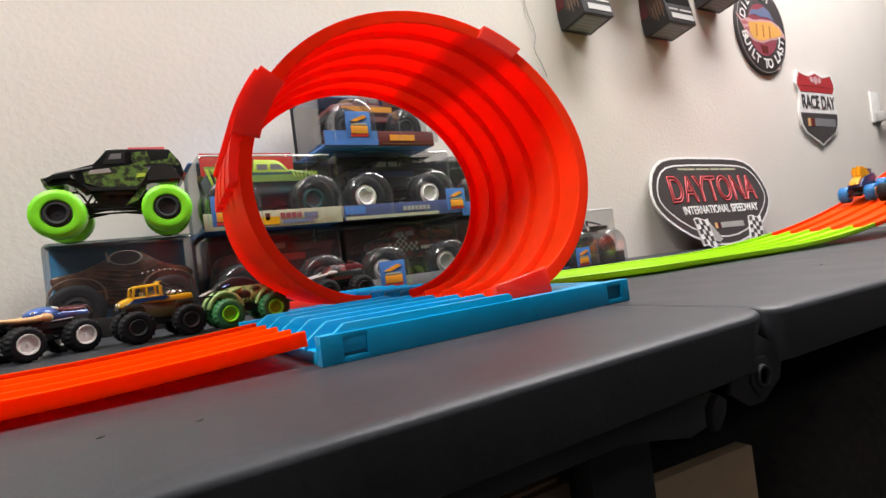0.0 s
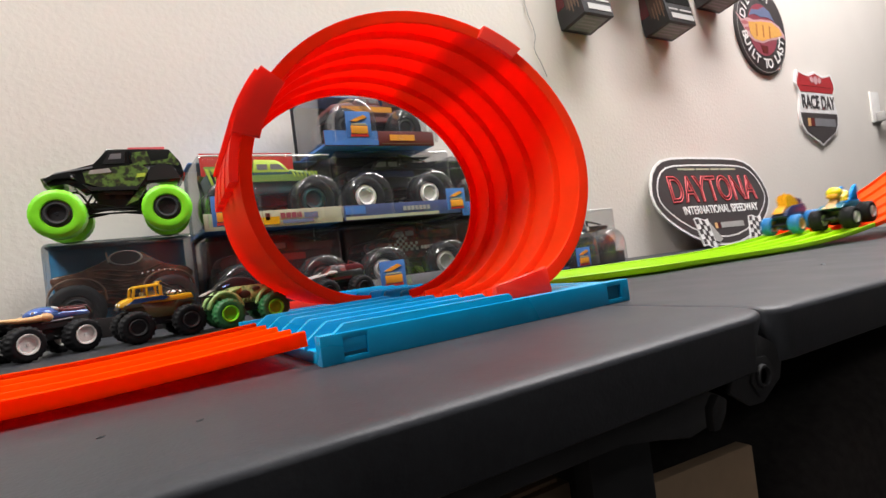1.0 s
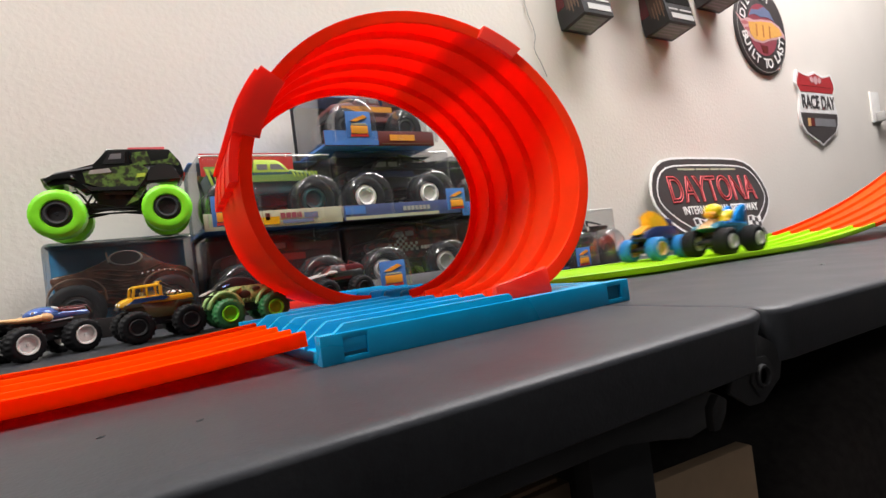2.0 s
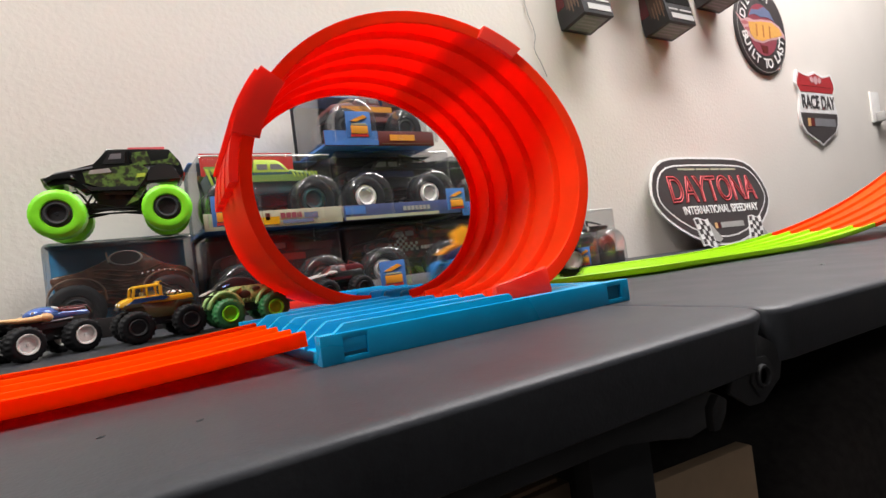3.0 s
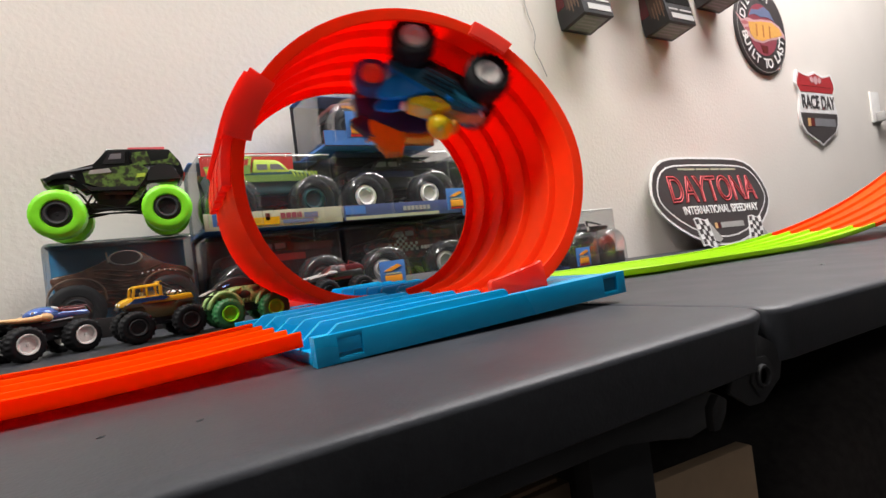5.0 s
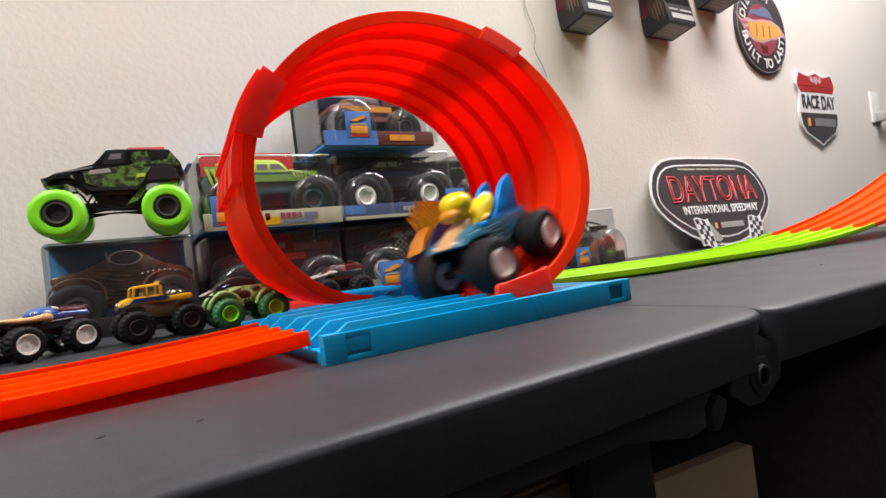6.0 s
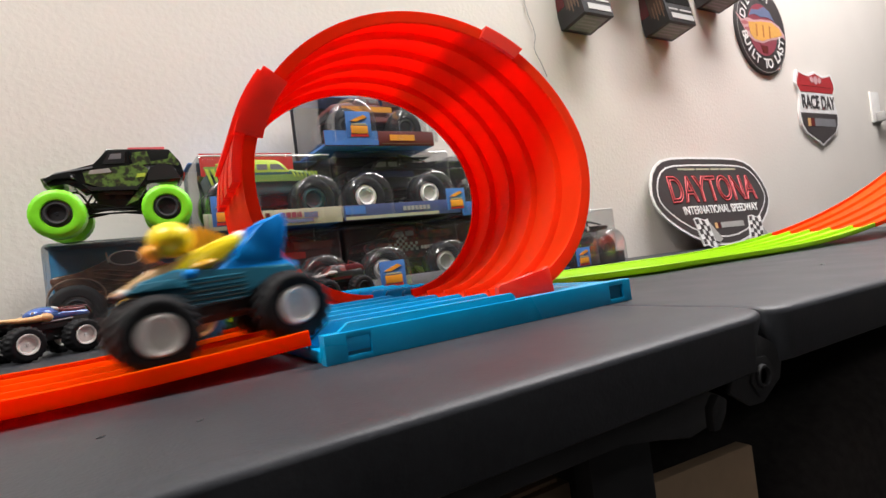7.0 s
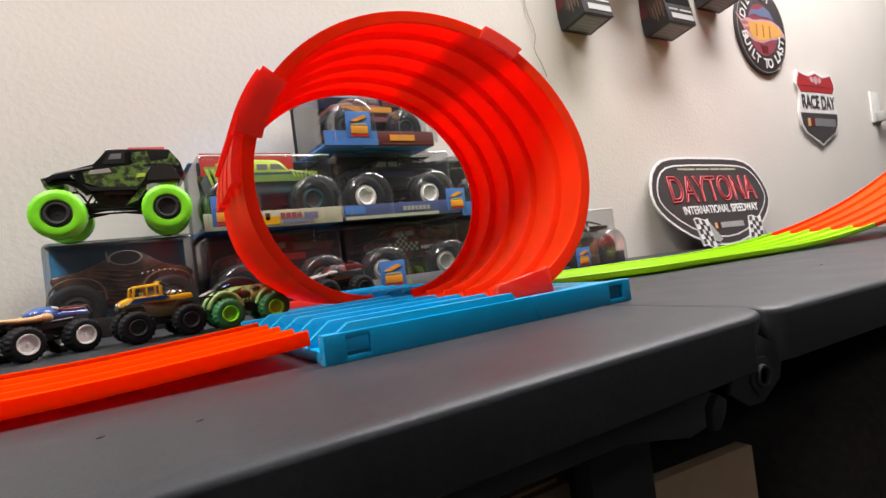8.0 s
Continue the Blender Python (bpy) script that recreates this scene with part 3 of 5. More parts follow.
def dress_racer_orange(t, R, bl):
    shell(t, "body", [(-1.4, 2.0), (-1.1, 1.75), (0.9, 1.75), (1.3, 2.2), (1.1, 2.8), (-0.4, 2.9), (-1.1, 2.5)], 0.0125, P_NAVY, R, bl, "dark navy lower body")
    shell(t, "hood", [(-1.5, 2.35), (-1.1, 2.3), (-0.2, 2.7), (-0.1, 3.1), (-0.5, 3.15), (-1.1, 2.75)], 0.0080, P_GOLD, R, bl, "orange-yellow hood")
    for i in range(9):
        for sy in (-1, 0, 1):
            a = -0.55 + i * 0.13
            tip = Vector((a * bl / 2 - 0.003, sy * 0.007, (4.40 - 0.12 * abs(i - 3) - 0.15 * abs(sy)) * R))
            foot = Vector((a * bl / 2 + 0.002, sy * 0.005, 2.9 * R))
            m = Matrix.Translation((tip + foot) / 2) @ (tip - foot).to_track_quat("Z", "Y").to_matrix().to_4x4()
            bm = bmesh.new()
            bmesh.ops.create_cone(bm, cap_ends=True, segments=6, radius1=0.0044, radius2=0.0005, depth=(tip - foot).length, matrix=m)
            part("spike", bm, P_SPIKE, t)
    shell(t, "roof", [(-0.3, 2.8), (0.9, 2.7), (1.2, 3.3), (0.6, 3.6), (0.0, 3.5)], 0.009, P_NAVY, R, bl, "", pinch=0.7)
    part("exhaust", rod((0.3 * bl / 2, 0.009, 2.8 * R), (0.55 * bl / 2, 0.011, 3.7 * R), 0.0016), P_WHITE, t)


def dress_pickup(t, R, bl, half, body, cab, bed, glass, roof=3.5, low=1.75, nose=-1.4, top=None):
    """Pickup body: low is the sill, roof the top, in wheel radii."""
    belt = low + 0.8
    shell(t, "body", [(nose, low + 0.55), (nose + 0.08, low + 0.15), (-0.62, low + 0.1), (-0.5, low - 0.15), (0.5, low - 0.15), (0.62, low + 0.1), (1.35, low + 0.15), (1.45, belt), (-0.55, belt + 0.05), (nose + 0.1, belt - 0.12)], half, body, R, bl)
    shell(t, "cab", [(-0.62, belt), (-0.40, roof - 0.12), (-0.28, roof), (0.28, roof + 0.03), (0.36, belt)], half * 0.88, cab, R, bl, "boxy cab", pinch=0.88)
    for sy in (-1, 1):
        for x0, x1, lean in ((-0.46, -0.10, 0.14), (-0.02, 0.24, 0.0)):
            part("window", prism([(x0 * bl / 2, (belt + 0.12) * R), ((x0 + lean) * bl / 2, (roof - 0.2) * R), (x1 * bl / 2, (roof - 0.2) * R), (x1 * bl / 2, (belt + 0.12) * R)], sy * half * 0.84 - 0.0009, sy * half * 0.84 + 0.0009), glass, t)
        part("stripe", box(-1.0 * bl / 2, 0.7 * bl / 2, sy * half - 0.0006, sy * half + 0.0003, (belt - 0.4) * R, (belt - 0.12) * R), bed, t)
        part("tail_panel", prism([(0.42 * bl / 2, (belt - 0.05) * R), (0.42 * bl / 2, (belt + 0.3) * R), (1.5 * bl / 2, (belt + 0.26) * R), (1.45 * bl / 2, (belt - 0.05) * R)], sy * half * 0.95 - 0.0008, sy * half * 0.95 + 0.0008), top or body, t)
    shell(t, "hood", [(nose + 0.02, belt - 0.2), (nose + 0.12, belt - 0.02), (-0.6, belt + 0.16), (-0.5, belt - 0.1)], half * 0.9, top or body, R, bl)
    part("bumper", box((nose - 0.04) * bl / 2, (nose + 0.06) * bl / 2, -half * 0.8, half * 0.8, (low + 0.1) * R, (low + 0.4) * R, 0.05 * R), M_DARKMETAL, t)
    for sy in (-1, 1):
        part("roll_bar", rod((0.42 * bl / 2, sy * half * 0.8, (low + 1.1) * R), (0.36 * bl / 2, sy * half * 0.8, (roof + 0.12) * R), 0.055 * R), cab, t)
        part("roll_bar", rod((0.36 * bl / 2, sy * half * 0.8, (roof + 0.12) * R), (1.2 * bl / 2, sy * half * 0.8, (low + 1.15) * R), 0.055 * R), cab, t)


def dress_horned(t, R, bl, half, body, horn, tail, k=1.0, screen=P_GREY, low=M_BLACK):
    """Low creature-like body; k scales its height above the axles."""
    def up(pts):
        return [(x, 1 + (z - 1) * k) for x, z in pts]

    def zz(z):
        return (1 + (z - 1) * k) * R
    shell(t, "body", up([(-1.3, 2.1), (-1.0, 1.8), (1.2, 1.8), (1.5, 2.4), (1.4, 2.9), (0.2, 2.8), (-1.0, 2.5)]), half, low, R, bl)
    shell(t, "cab", up([(-0.75, 2.6), (-0.3, 3.3), (0.1, 3.5), (0.5, 3.45), (0.85, 2.8)]), half * 0.85, body, R, bl, "rounded cab", pinch=0.7, bevel=0.12)
    shell(t, "tail", up([(0.45, 2.8), (0.5, 3.4), (1.3, 3.5), (1.6, 3.1), (1.55, 2.7)]), half * 0.8, tail, R, bl)
    for sy in (-1, 1):
        bm = blob(ell(-0.35 * bl / 2, sy * half * 0.9, zz(2.75), 0.0068, 0.0032, 0.0028, -4))
        part("horn_root", bm, horn, t, "tan rounded horn root")
        part("horn", rod((-0.4 * bl / 2, sy * half * 0.9, zz(2.72)), (-1.55 * bl / 2, sy * half * 0.6, zz(2.4)), 0.0017), horn, t)
        part("side_step", box(-0.5 * bl / 2, 0.7 * bl / 2, sy * half - 0.0005, sy * half + 0.0006, zz(2.05), zz(2.3)), tail, t)
    part("windscreen", blob(ell(0.0, 0, zz(3.2), 0.0055, half * 0.7, 0.004 * k, -25)), screen, t)
    part("roll_bar", rod((0.62 * bl / 2, -half * 0.7, zz(3.0)), (0.75 * bl / 2, -half * 0.6, zz(3.75)), 0.0008), tail, t)
    part("roll_bar", rod((0.75 * bl / 2, -half * 0.6, zz(3.75)), (1.5 * bl / 2, -half * 0.6, zz(3.2)), 0.0008), tail, t)


def side_piece(t, name, pts, k, thick, mat, R, bl, label=""):
    """Flat piece on one side of a truck, from an outline in units of (half wheelbase, wheel radius), at k metres from the middle."""
    return part(name, prism([(x * bl / 2, z * R) for x, z in pts], k - thick, k + thick, 0.0002, seg=1), mat, t, label)


def dress_open_pickup(t, R, bl, half):
    """Old pickup: yellow cab with open windows, black cage over the bed, olive skirts."""
    h = bl / 2
    shell(t, "skirt", [(-1.30, 2.25), (-1.22, 2.0), (-0.62, 1.95), (-0.48, 1.42), (0.48, 1.36), (0.62, 1.9), (1.28, 1.95), (1.34, 2.3), (-0.9, 2.42)], half, P_OLIVE, R, bl, "olive brown lower body")
    shell(t, "hood", [(-1.46, 2.25), (-1.45, 2.52), (-1.36, 2.66), (-0.98, 2.86), (-0.86, 2.36)], half * 0.95, P_MUSTARD, R, bl, "mustard rounded hood", bevel=0.10)
    shell(t, "bed", [(0.14, 2.32), (0.14, 2.66), (1.30, 2.72), (1.38, 2.36)], half * 0.95, P_MUSTARD, R, bl, "mustard bed", pinch=0.96)
    shell(t, "cab_floor", [(-0.98, 2.38), (-0.98, 2.84), (0.2, 2.84), (0.2, 2.34)], half * 0.93, P_MUSTARD, R, bl, pinch=0.98)
    shell(t, "roof", [(-0.90, 3.40), (-0.84, 3.52), (-0.05, 3.56), (0.12, 3.48), (0.12, 3.38), (-0.86, 3.34)], half * 0.86, P_MUSTARD, R, bl, "mustard roof", pinch=0.92)
    shell(t, "seats", [(-0.6, 2.8), (-0.55, 3.12), (-0.1, 3.14), (-0.04, 2.8)], half * 0.6, P_CREAM, R, bl, "cream interior")
    for sy in (-1, 1):
        for x0, x1, lean in ((-1.0, -0.90, 0.08), (-0.46, -0.38, 0.0), (0.04, 0.16, 0.0)):
            side_piece(t, "pillar", [(x0, 2.82), (x1, 2.82), (x1 + lean, 3.42), (x0 + lean, 3.42)], sy * half * 0.84, 0.0011, P_MUSTARD, R, bl)
        side_piece(t, "door_graphic", [(-1.2, 2.42), (-0.9, 2.72), (0.1, 2.76), (0.42, 2.62), (0.2, 2.46), (-0.4, 2.50), (-0.8, 2.40)], sy * half * 0.955, 0.0005, P_DKBLUE, R, bl, "dark blue painted graphic")
        side_piece(t, "fender", [(-1.42, 2.1), (-1.30, 2.42), (-0.70, 2.44), (-0.55, 2.0), (-0.70, 2.22), (-1.25, 2.2)], sy * half * 1.02, 0.0012, P_OLIVE, R, bl)
        side_piece(t, "fender", [(0.56, 2.0), (0.72, 2.34), (1.25, 2.34), (1.42, 2.0), (1.22, 2.18), (0.76, 2.18)], sy * half * 1.02, 0.0012, P_OLIVE, R, bl)
        for a, b in (((0.14, 3.62), (0.14, 2.7)), ((0.14, 3.6), (0.60, 3.12)), ((0.60, 3.12), (1.25, 2.86)), ((0.36, 2.7), (0.60, 3.12)), ((0.60, 2.7), (0.86, 3.02)), ((0.9, 2.72), (0.6, 3.1))):
            part("cage_bar", rod((a[0] * h, sy * half * 0.8, a[1] * R), (b[0] * h, sy * half * 0.8, b[1] * R), 0.045 * R), M_BLACK, t)
        part("headlight", blob(ell(-1.44 * h, sy * half * 0.62, 2.45 * R, 0.001, 0.0016, 0.0016), u=10, v=8), P_WHITE, t)
    part("roof_lamp", box(0.06 * h, 0.2 * h, -half * 0.7, half * 0.7, 3.5 * R, 3.68 * R, 0.0005), P_MUSTARD, t)
    part("bed_load", blob(ell(0.72 * h, 0.0, 2.86 * R, 0.30 * h, half * 0.6, 0.16 * R)), P_WHITE, t, "white engine cover in the bed")
    part("bumper", box(-1.52 * h, -1.42 * h, -half * 0.85, half * 0.85, 2.12 * R, 2.32 * R, 0.0005), M_DARKMETAL, t)


def dress_tusked(t, R, bl, half):
    """Low black truck with a blue domed cab, curved tan tusks and a red rear rail."""
    h = bl / 2
    shell(t, "body", [(-1.40, 2.05), (-1.1, 1.82), (-0.5, 1.62), (0.6, 1.62), (1.2, 1.8), (1.56, 2.1), (1.5, 2.28), (-0.2, 2.3), (-1.2, 2.2)], half, M_BLACK, R, bl, "black lower body")
    shell(t, "flank", [(0.1, 2.16), (0.05, 2.42), (0.6, 2.56), (1.55, 2.52), (1.6, 2.2)], half * 0.96, P_DKBLUE, R, bl, "dark blue rear flank", bevel=0.08)
    part("cab", blob(ell(0.02 * h, 0, 2.50 * R, 0.62 * h, half * 0.84, 0.46 * R, -4), u=24, v=16), P_BLUEPAINT, t, "domed metallic blue cab")
    shell(t, "snout", [(-1.45, 2.08), (-1.50, 2.28), (-0.9, 2.44), (-0.4, 2.46), (-0.3, 2.1)], half * 0.72, M_BLACK, R, bl, bevel=0.1)
    part("windscreen", blob(ell(0.45 * h, 0, 2.76 * R, 0.18 * h, half * 0.62, 0.16 * R, 12)), P_HUBGREY, t, "pale windscreen")
    for sy in (-1, 1):
        pts = [(-1.62, 0.55, 2.44, 0.07), (-1.35, 0.80, 2.38, 0.12), (-1.0, 0.98, 2.32, 0.15), (-0.6, 1.04, 2.30, 0.17), (-0.25, 1.05, 2.32, 0.20)]
        bm = bmesh.new()
        for (x0, y0, z0, r0), (x1, y1, z1, r1) in zip(pts, pts[1:]):
            a, b = Vector((x0 * h, sy * y0 * half, z0 * R)), Vector((x1 * h, sy * y1 * half, z1 * R))
            m = Matrix.Translation((a + b) / 2) @ (b - a).to_track_quat("Z", "Y").to_matrix().to_4x4()
            bmesh.ops.create_cone(bm, cap_ends=True, segments=10, radius1=r0 * R, radius2=r1 * R, depth=(b - a).length * 1.04, matrix=m)
        part("tusk", bm, P_TAN, t, "curved tan tusk")
        part("tusk_root", blob(ell(-0.05 * h, sy * 1.02 * half, 2.33 * R, 0.26 * h, 0.0030, 0.25 * R, 4)), P_TAN, t, "rounded tan tusk root")
        part("rear_rail", rod((0.66 * h, sy * half * 0.82, 2.78 * R), (1.5 * h, sy * half * 0.82, 2.74 * R), 0.055 * R), P_DULLRED, t, "dull red rail")
        part("rear_rail", rod((1.5 * h, sy * half * 0.82, 2.74 * R), (1.66 * h, sy * half * 0.82, 2.3 * R), 0.055 * R), P_DULLRED, t)
        part("exhaust", rod((-0.2 * h, sy * half * 0.9, 2.02 * R), (0.9 * h, sy * half * 1.02, 2.1 * R), 0.05 * R), P_GREY, t)
        part("mirror", blob(ell(-0.42 * h, sy * half * 0.72, 2.66 * R, 0.0012, 0.0010, 0.0012), u=8, v=6), P_HUBGREY, t)
    shell(t, "rear_deck", [(0.62, 2.5), (0.66, 2.74), (1.48, 2.70), (1.56, 2.48)], half * 0.74, P_DULLRED, R, bl, "dull red rear deck", bevel=0.06)
    part("tail_hook", rod((1.56 * h, -half * 0.5, 2.62 * R), (1.78 * h, -half * 0.5, 2.3 * R), 0.04 * R), P_DKGREEN, t)


def dress_skull(t, R, bl, half):
    """Pale green bony body with arched fenders, brown sockets and a dark blue roof."""
    h = bl / 2
    shell(t, "body", [(-1.35, 2.1), (-1.0, 1.95), (-0.5, 1.55), (0.5, 1.5), (0.8, 1.95), (1.3, 2.1), (1.2, 2.5), (0.5, 2.7), (-0.6, 2.72), (-1.25, 2.5)], half * 0.92, P_CAMOPALE, R, bl, "mottled pale green body", bevel=0.12)
    shell(t, "roof", [(-1.42, 2.62), (-1.1, 3.05), (-0.55, 3.36), (0.0, 3.30), (0.5, 2.9), (0.4, 2.6), (-0.9, 2.5)], half * 0.74, M_BLACK, R, bl, "black roof", pinch=0.7, bevel=0.12)
    part("roof_patch", blob(ell(-0.86 * h, 0, 2.80 * R, 0.34 * h, half * 0.80, 0.15 * R, -18)), P_BLUEPAINT, t, "blue painted patch")
    for sy in (-1, 1):
        for cx, k in ((-1.0, 1.0), (1.0, 0.92)):
            bm = bmesh.new()
            prev = None
            for a in range(20, 170, 18):
                p = Vector((cx * h - 0.74 * h * k * math.cos(radians(a)), sy * half * 1.0, (1.02 + 1.36 * k * math.sin(radians(a))) * R))
                if prev is not None:
                    rod(prev, p, 0.15 * R, bm, 10)
                blob(Matrix.Translation(p) @ Matrix.Scale(0.15 * R, 4), bm, 8, 6)
                prev = p
            part("fender", bm, P_PALEGREEN, t, "pale green bony fender arch")
        part("socket", blob(ell(-0.12 * h, sy * half * 0.88, 2.12 * R, 0.26 * h, 0.0016, 0.26 * R)), P_BROWN, t, "dark brown socket")
        part("socket", blob(ell(0.42 * h, sy * half * 0.84, 2.42 * R, 0.18 * h, 0.0016, 0.16 * R)), P_BROWN, t)
        for k in range(4):
            part("tooth", blob(ell((-0.34 + 0.15 * k) * h, sy * half * 0.93, 1.74 * R, 0.0011, 0.0008, 0.0022), u=8, v=6), P_PALEGREEN, t)
        part("cheek", blob(ell(-0.55 * h, sy * half * 0.88, 2.46 * R, 0.30 * h, 0.0028, 0.17 * R, -14)), P_PALEGREEN, t)
        part("strut", rod((-1.9 * h, sy * half * 0.45, 2.3 * R), (-1.2 * h, sy * half * 0.6, 2.72 * R), 0.06 * R), P_HUBGREY, t, "silver front strut")
        part("strut", rod((-1.9 * h, sy * half * 0.45, 2.3 * R), (-1.2 * h, sy * half * 0.6, 2.2 * R), 0.06 * R), M_BLACK, t)


def dress_suv(t, R, bl, half, body, patch, accent):
    """Long panel-sided truck with an open underside and big arches."""
    shell(t, "body", [(-1.22, 2.1), (-1.12, 1.82), (-0.78, 1.95), (-0.56, 1.62), (0.5, 1.55), (0.7, 1.85), (1.28, 1.78), (1.42, 2.15), (1.36, 2.6), (1.16, 3.08), (-0.04, 3.13), (-0.28, 2.52), (-1.05, 2.27)], half, body, R, bl, "glossy black panel body", pinch=0.88, bevel=0.06)
    for sy in (-1, 1):
        k = sy * half

        def flat(name, pts, mat, f=0.95, label=""):
            return part(name, prism([(x * bl / 2, z * R) for x, z in pts], k * f - 0.0016, k * f + 0.0010), mat, t, label)
        flat("door_panel", [(-0.5, 2.3), (-0.46, 1.9), (-0.2, 1.72), (0.45, 1.66), (0.62, 1.95), (0.72, 2.3), (0.6, 2.5), (0.2, 2.45)], patch, 0.965, "green camouflage-painted door")
        flat("rear_panel", [(0.38, 2.5), (0.44, 2.95), (0.72, 3.0), (0.78, 2.6), (1.2, 2.72), (1.1, 2.5)], patch, 0.905)
        flat("window", [(-0.14, 2.56), (0.0, 2.96), (0.30, 2.98), (0.28, 2.58)], M_BLACK, 0.905)
        # grey plate paints a reflection onto the black window
        flat("window_glint", [(-0.02, 2.72), (0.04, 2.92), (0.24, 2.93), (0.22, 2.74)], P_GREY, 0.912)
        flat("arch", [(0.66, 1.9), (0.74, 2.35), (0.95, 2.52), (1.2, 2.42), (1.34, 1.95)], M_BLACK, 0.96)
        flat("hood_line", [(-1.02, 2.24), (-0.98, 2.30), (-0.32, 2.50), (-0.30, 2.44)], P_GREY, 0.93)
        flat("door_print", [(-0.40, 2.20), (-0.36, 2.34), (-0.02, 2.40), (0.02, 2.24)], P_HUBGREY, 0.985, "worn pale print on the door")
        flat("door_print", [(0.46, 2.02), (0.50, 2.16), (0.66, 2.18), (0.64, 2.04)], P_LIMEPRINT, 0.985)
        flat("tail_trim", [(1.10, 2.5), (1.16, 2.92), (1.22, 2.88), (1.34, 2.5), (1.30, 2.42)], P_CAMO, 0.92)
        flat("lower_panel", [(-0.2, 1.7), (-0.16, 1.5), (0.36, 1.45), (0.4, 1.66)], P_BROWN, 0.8)
    part("roof_stripe", box(0.36 * bl / 2, 1.08 * bl / 2, -half * 0.86, half * 0.86, 3.0 * R, 3.17 * R, 0.001), accent, t, "faded pink roof flag")
    part("bumper", prism([(-1.26 * bl / 2, 2.15 * R), (-1.2 * bl / 2, 1.85 * R), (-1.0 * bl / 2, 1.9 * R), (-1.05 * bl / 2, 2.26 * R)], -half * 0.8, half * 0.8, 0.001), patch, t)
    for k in range(3):
        part("grille_bar", box((-1.235 + 0.01 * k) * bl / 2, (-1.2 + 0.01 * k) * bl / 2, -half * 0.6, half * 0.6, (1.9 + 0.09 * k) * R, (1.94 + 0.09 * k) * R), P_GREY, t)
    for sy in (-1, 1):
        part("front_fender", prism([(-1.15 * bl / 2, 1.9 * R), (-1.05 * bl / 2, 2.22 * R), (-0.72 * bl / 2, 2.32 * R), (-0.62 * bl / 2, 2.0 * R), (-0.74 * bl / 2, 2.1 * R), (-1.0 * bl / 2, 2.08 * R)], sy * half * 0.9, sy * half * 1.08, 0.0006), body, t)
        part("headlight", blob(ell(-1.2 * bl / 2, sy * half * 0.62, 2.06 * R, 0.0015, 0.003, 0.0022), u=10, v=8), P_WHITE, t)
        part("window_frame", prism([(0.38 * bl / 2, 2.55 * R), (0.36 * bl / 2, 3.0 * R), (0.40 * bl / 2, 3.0 * R), (0.42 * bl / 2, 2.55 * R)], sy * half * 0.905 - 0.002, sy * half * 0.905 + 0.0016), P_GLOSS, t)
    part("hood_scoop", box(-0.8 * bl / 2, -0.45 * bl / 2, -half * 0.25, half * 0.25, 2.32 * R, 2.52 * R, 0.0015), body, t)
    part("tail_lamp", box(1.38 * bl / 2, 1.44 * bl / 2, -half * 0.6, half * 0.6, 2.1 * R, 2.25 * R, 0.0006), P_REDPRINT, t)
    for i in range(6):
        x = -0.62 + 0.25 * i
        for sy in (-1, 1):
            part("brace", rod((x * bl / 2, sy * half * 0.55, 1.62 * R), ((x + 0.2 * (-1 if i % 2 else 1)) * bl / 2, sy * half * 0.5, 1.05 * R), 0.035 * R), M_BLACK, t)
    for sy in (-1, 1):
        part("lower_rail", rod((-0.75 * bl / 2, sy * half * 0.5, 0.98 * R), (0.75 * bl / 2, sy * half * 0.5, 0.98 * R), 0.035 * R), M_BLACK, t)
    shell(t, "belly", [(-0.46, 1.75), (-0.30, 1.18), (0.10, 1.02), (0.44, 1.10), (0.56, 1.7)], half * 0.62, M_BLACK, R, bl, "black moulded underside")
    for sy in (-1, 1):
        side_piece(t, "print_patch", [(-0.30, 1.36), (-0.28, 1.62), (-0.10, 1.62), (-0.08, 1.34)], sy * half * 0.63, 0.0004, P_BROWN, R, bl)
        side_piece(t, "print_patch", [(0.02, 1.34), (0.03, 1.62), (0.20, 1.62), (0.22, 1.32)], sy * half * 0.63, 0.0004, P_BROWN, R, bl)
        side_piece(t, "side_leg", [(0.28, 1.1), (0.20, 1.0), (0.42, 1.45), (0.62, 1.95), (0.74, 1.95), (0.56, 1.5), (0.46, 1.2)], sy * half * 0.9, 0.0012, P_CAMO, R, bl, "green camouflage strut")
        side_piece(t, "sill", [(-0.52, 1.86), (-0.40, 1.62), (0.46, 1.58), (0.60, 1.9), (0.45, 1.70), (-0.35, 1.74)], sy * half * 1.0, 0.0006, M_BLACK, R, bl)
        for k in range(5):
            side_piece(t, "rear_slat", [(0.80 + 0.10 * k, 1.98), (0.83 + 0.10 * k, 1.98), (0.86 + 0.10 * k, 2.42 - 0.03 * k), (0.83 + 0.10 * k, 2.42 - 0.03 * k)], sy * half * 0.985, 0.0005, P_GREY, R, bl)


parked = "trucks parked beside the track"
SMALLER = Matrix.Scale(0.88, 4)


def parked_truck(label, m, **kw):
    return truck_base("monster_truck", label, m, base_len=0.045, track=0.040, group=parked, **kw)[0]


t = parked_truck("parked toy truck with blue cab, tan horns and white hubs", pose(-0.1176, 0.3090, 0, 0, 0, 28.0) @ SMALLER, rim=M_HUB)
dress_tusked(t, 0.015, 0.045, 0.0125)
t = parked_truck("parked toy truck with mustard yellow pickup body, black wheels", pose(-0.0371, 0.3035, 0, 0, 0, 8.0) @ SMALLER, rim=M_DARKMETAL, rim_k=0.85)
dress_open_pickup(t, 0.015, 0.045, 0.0125)
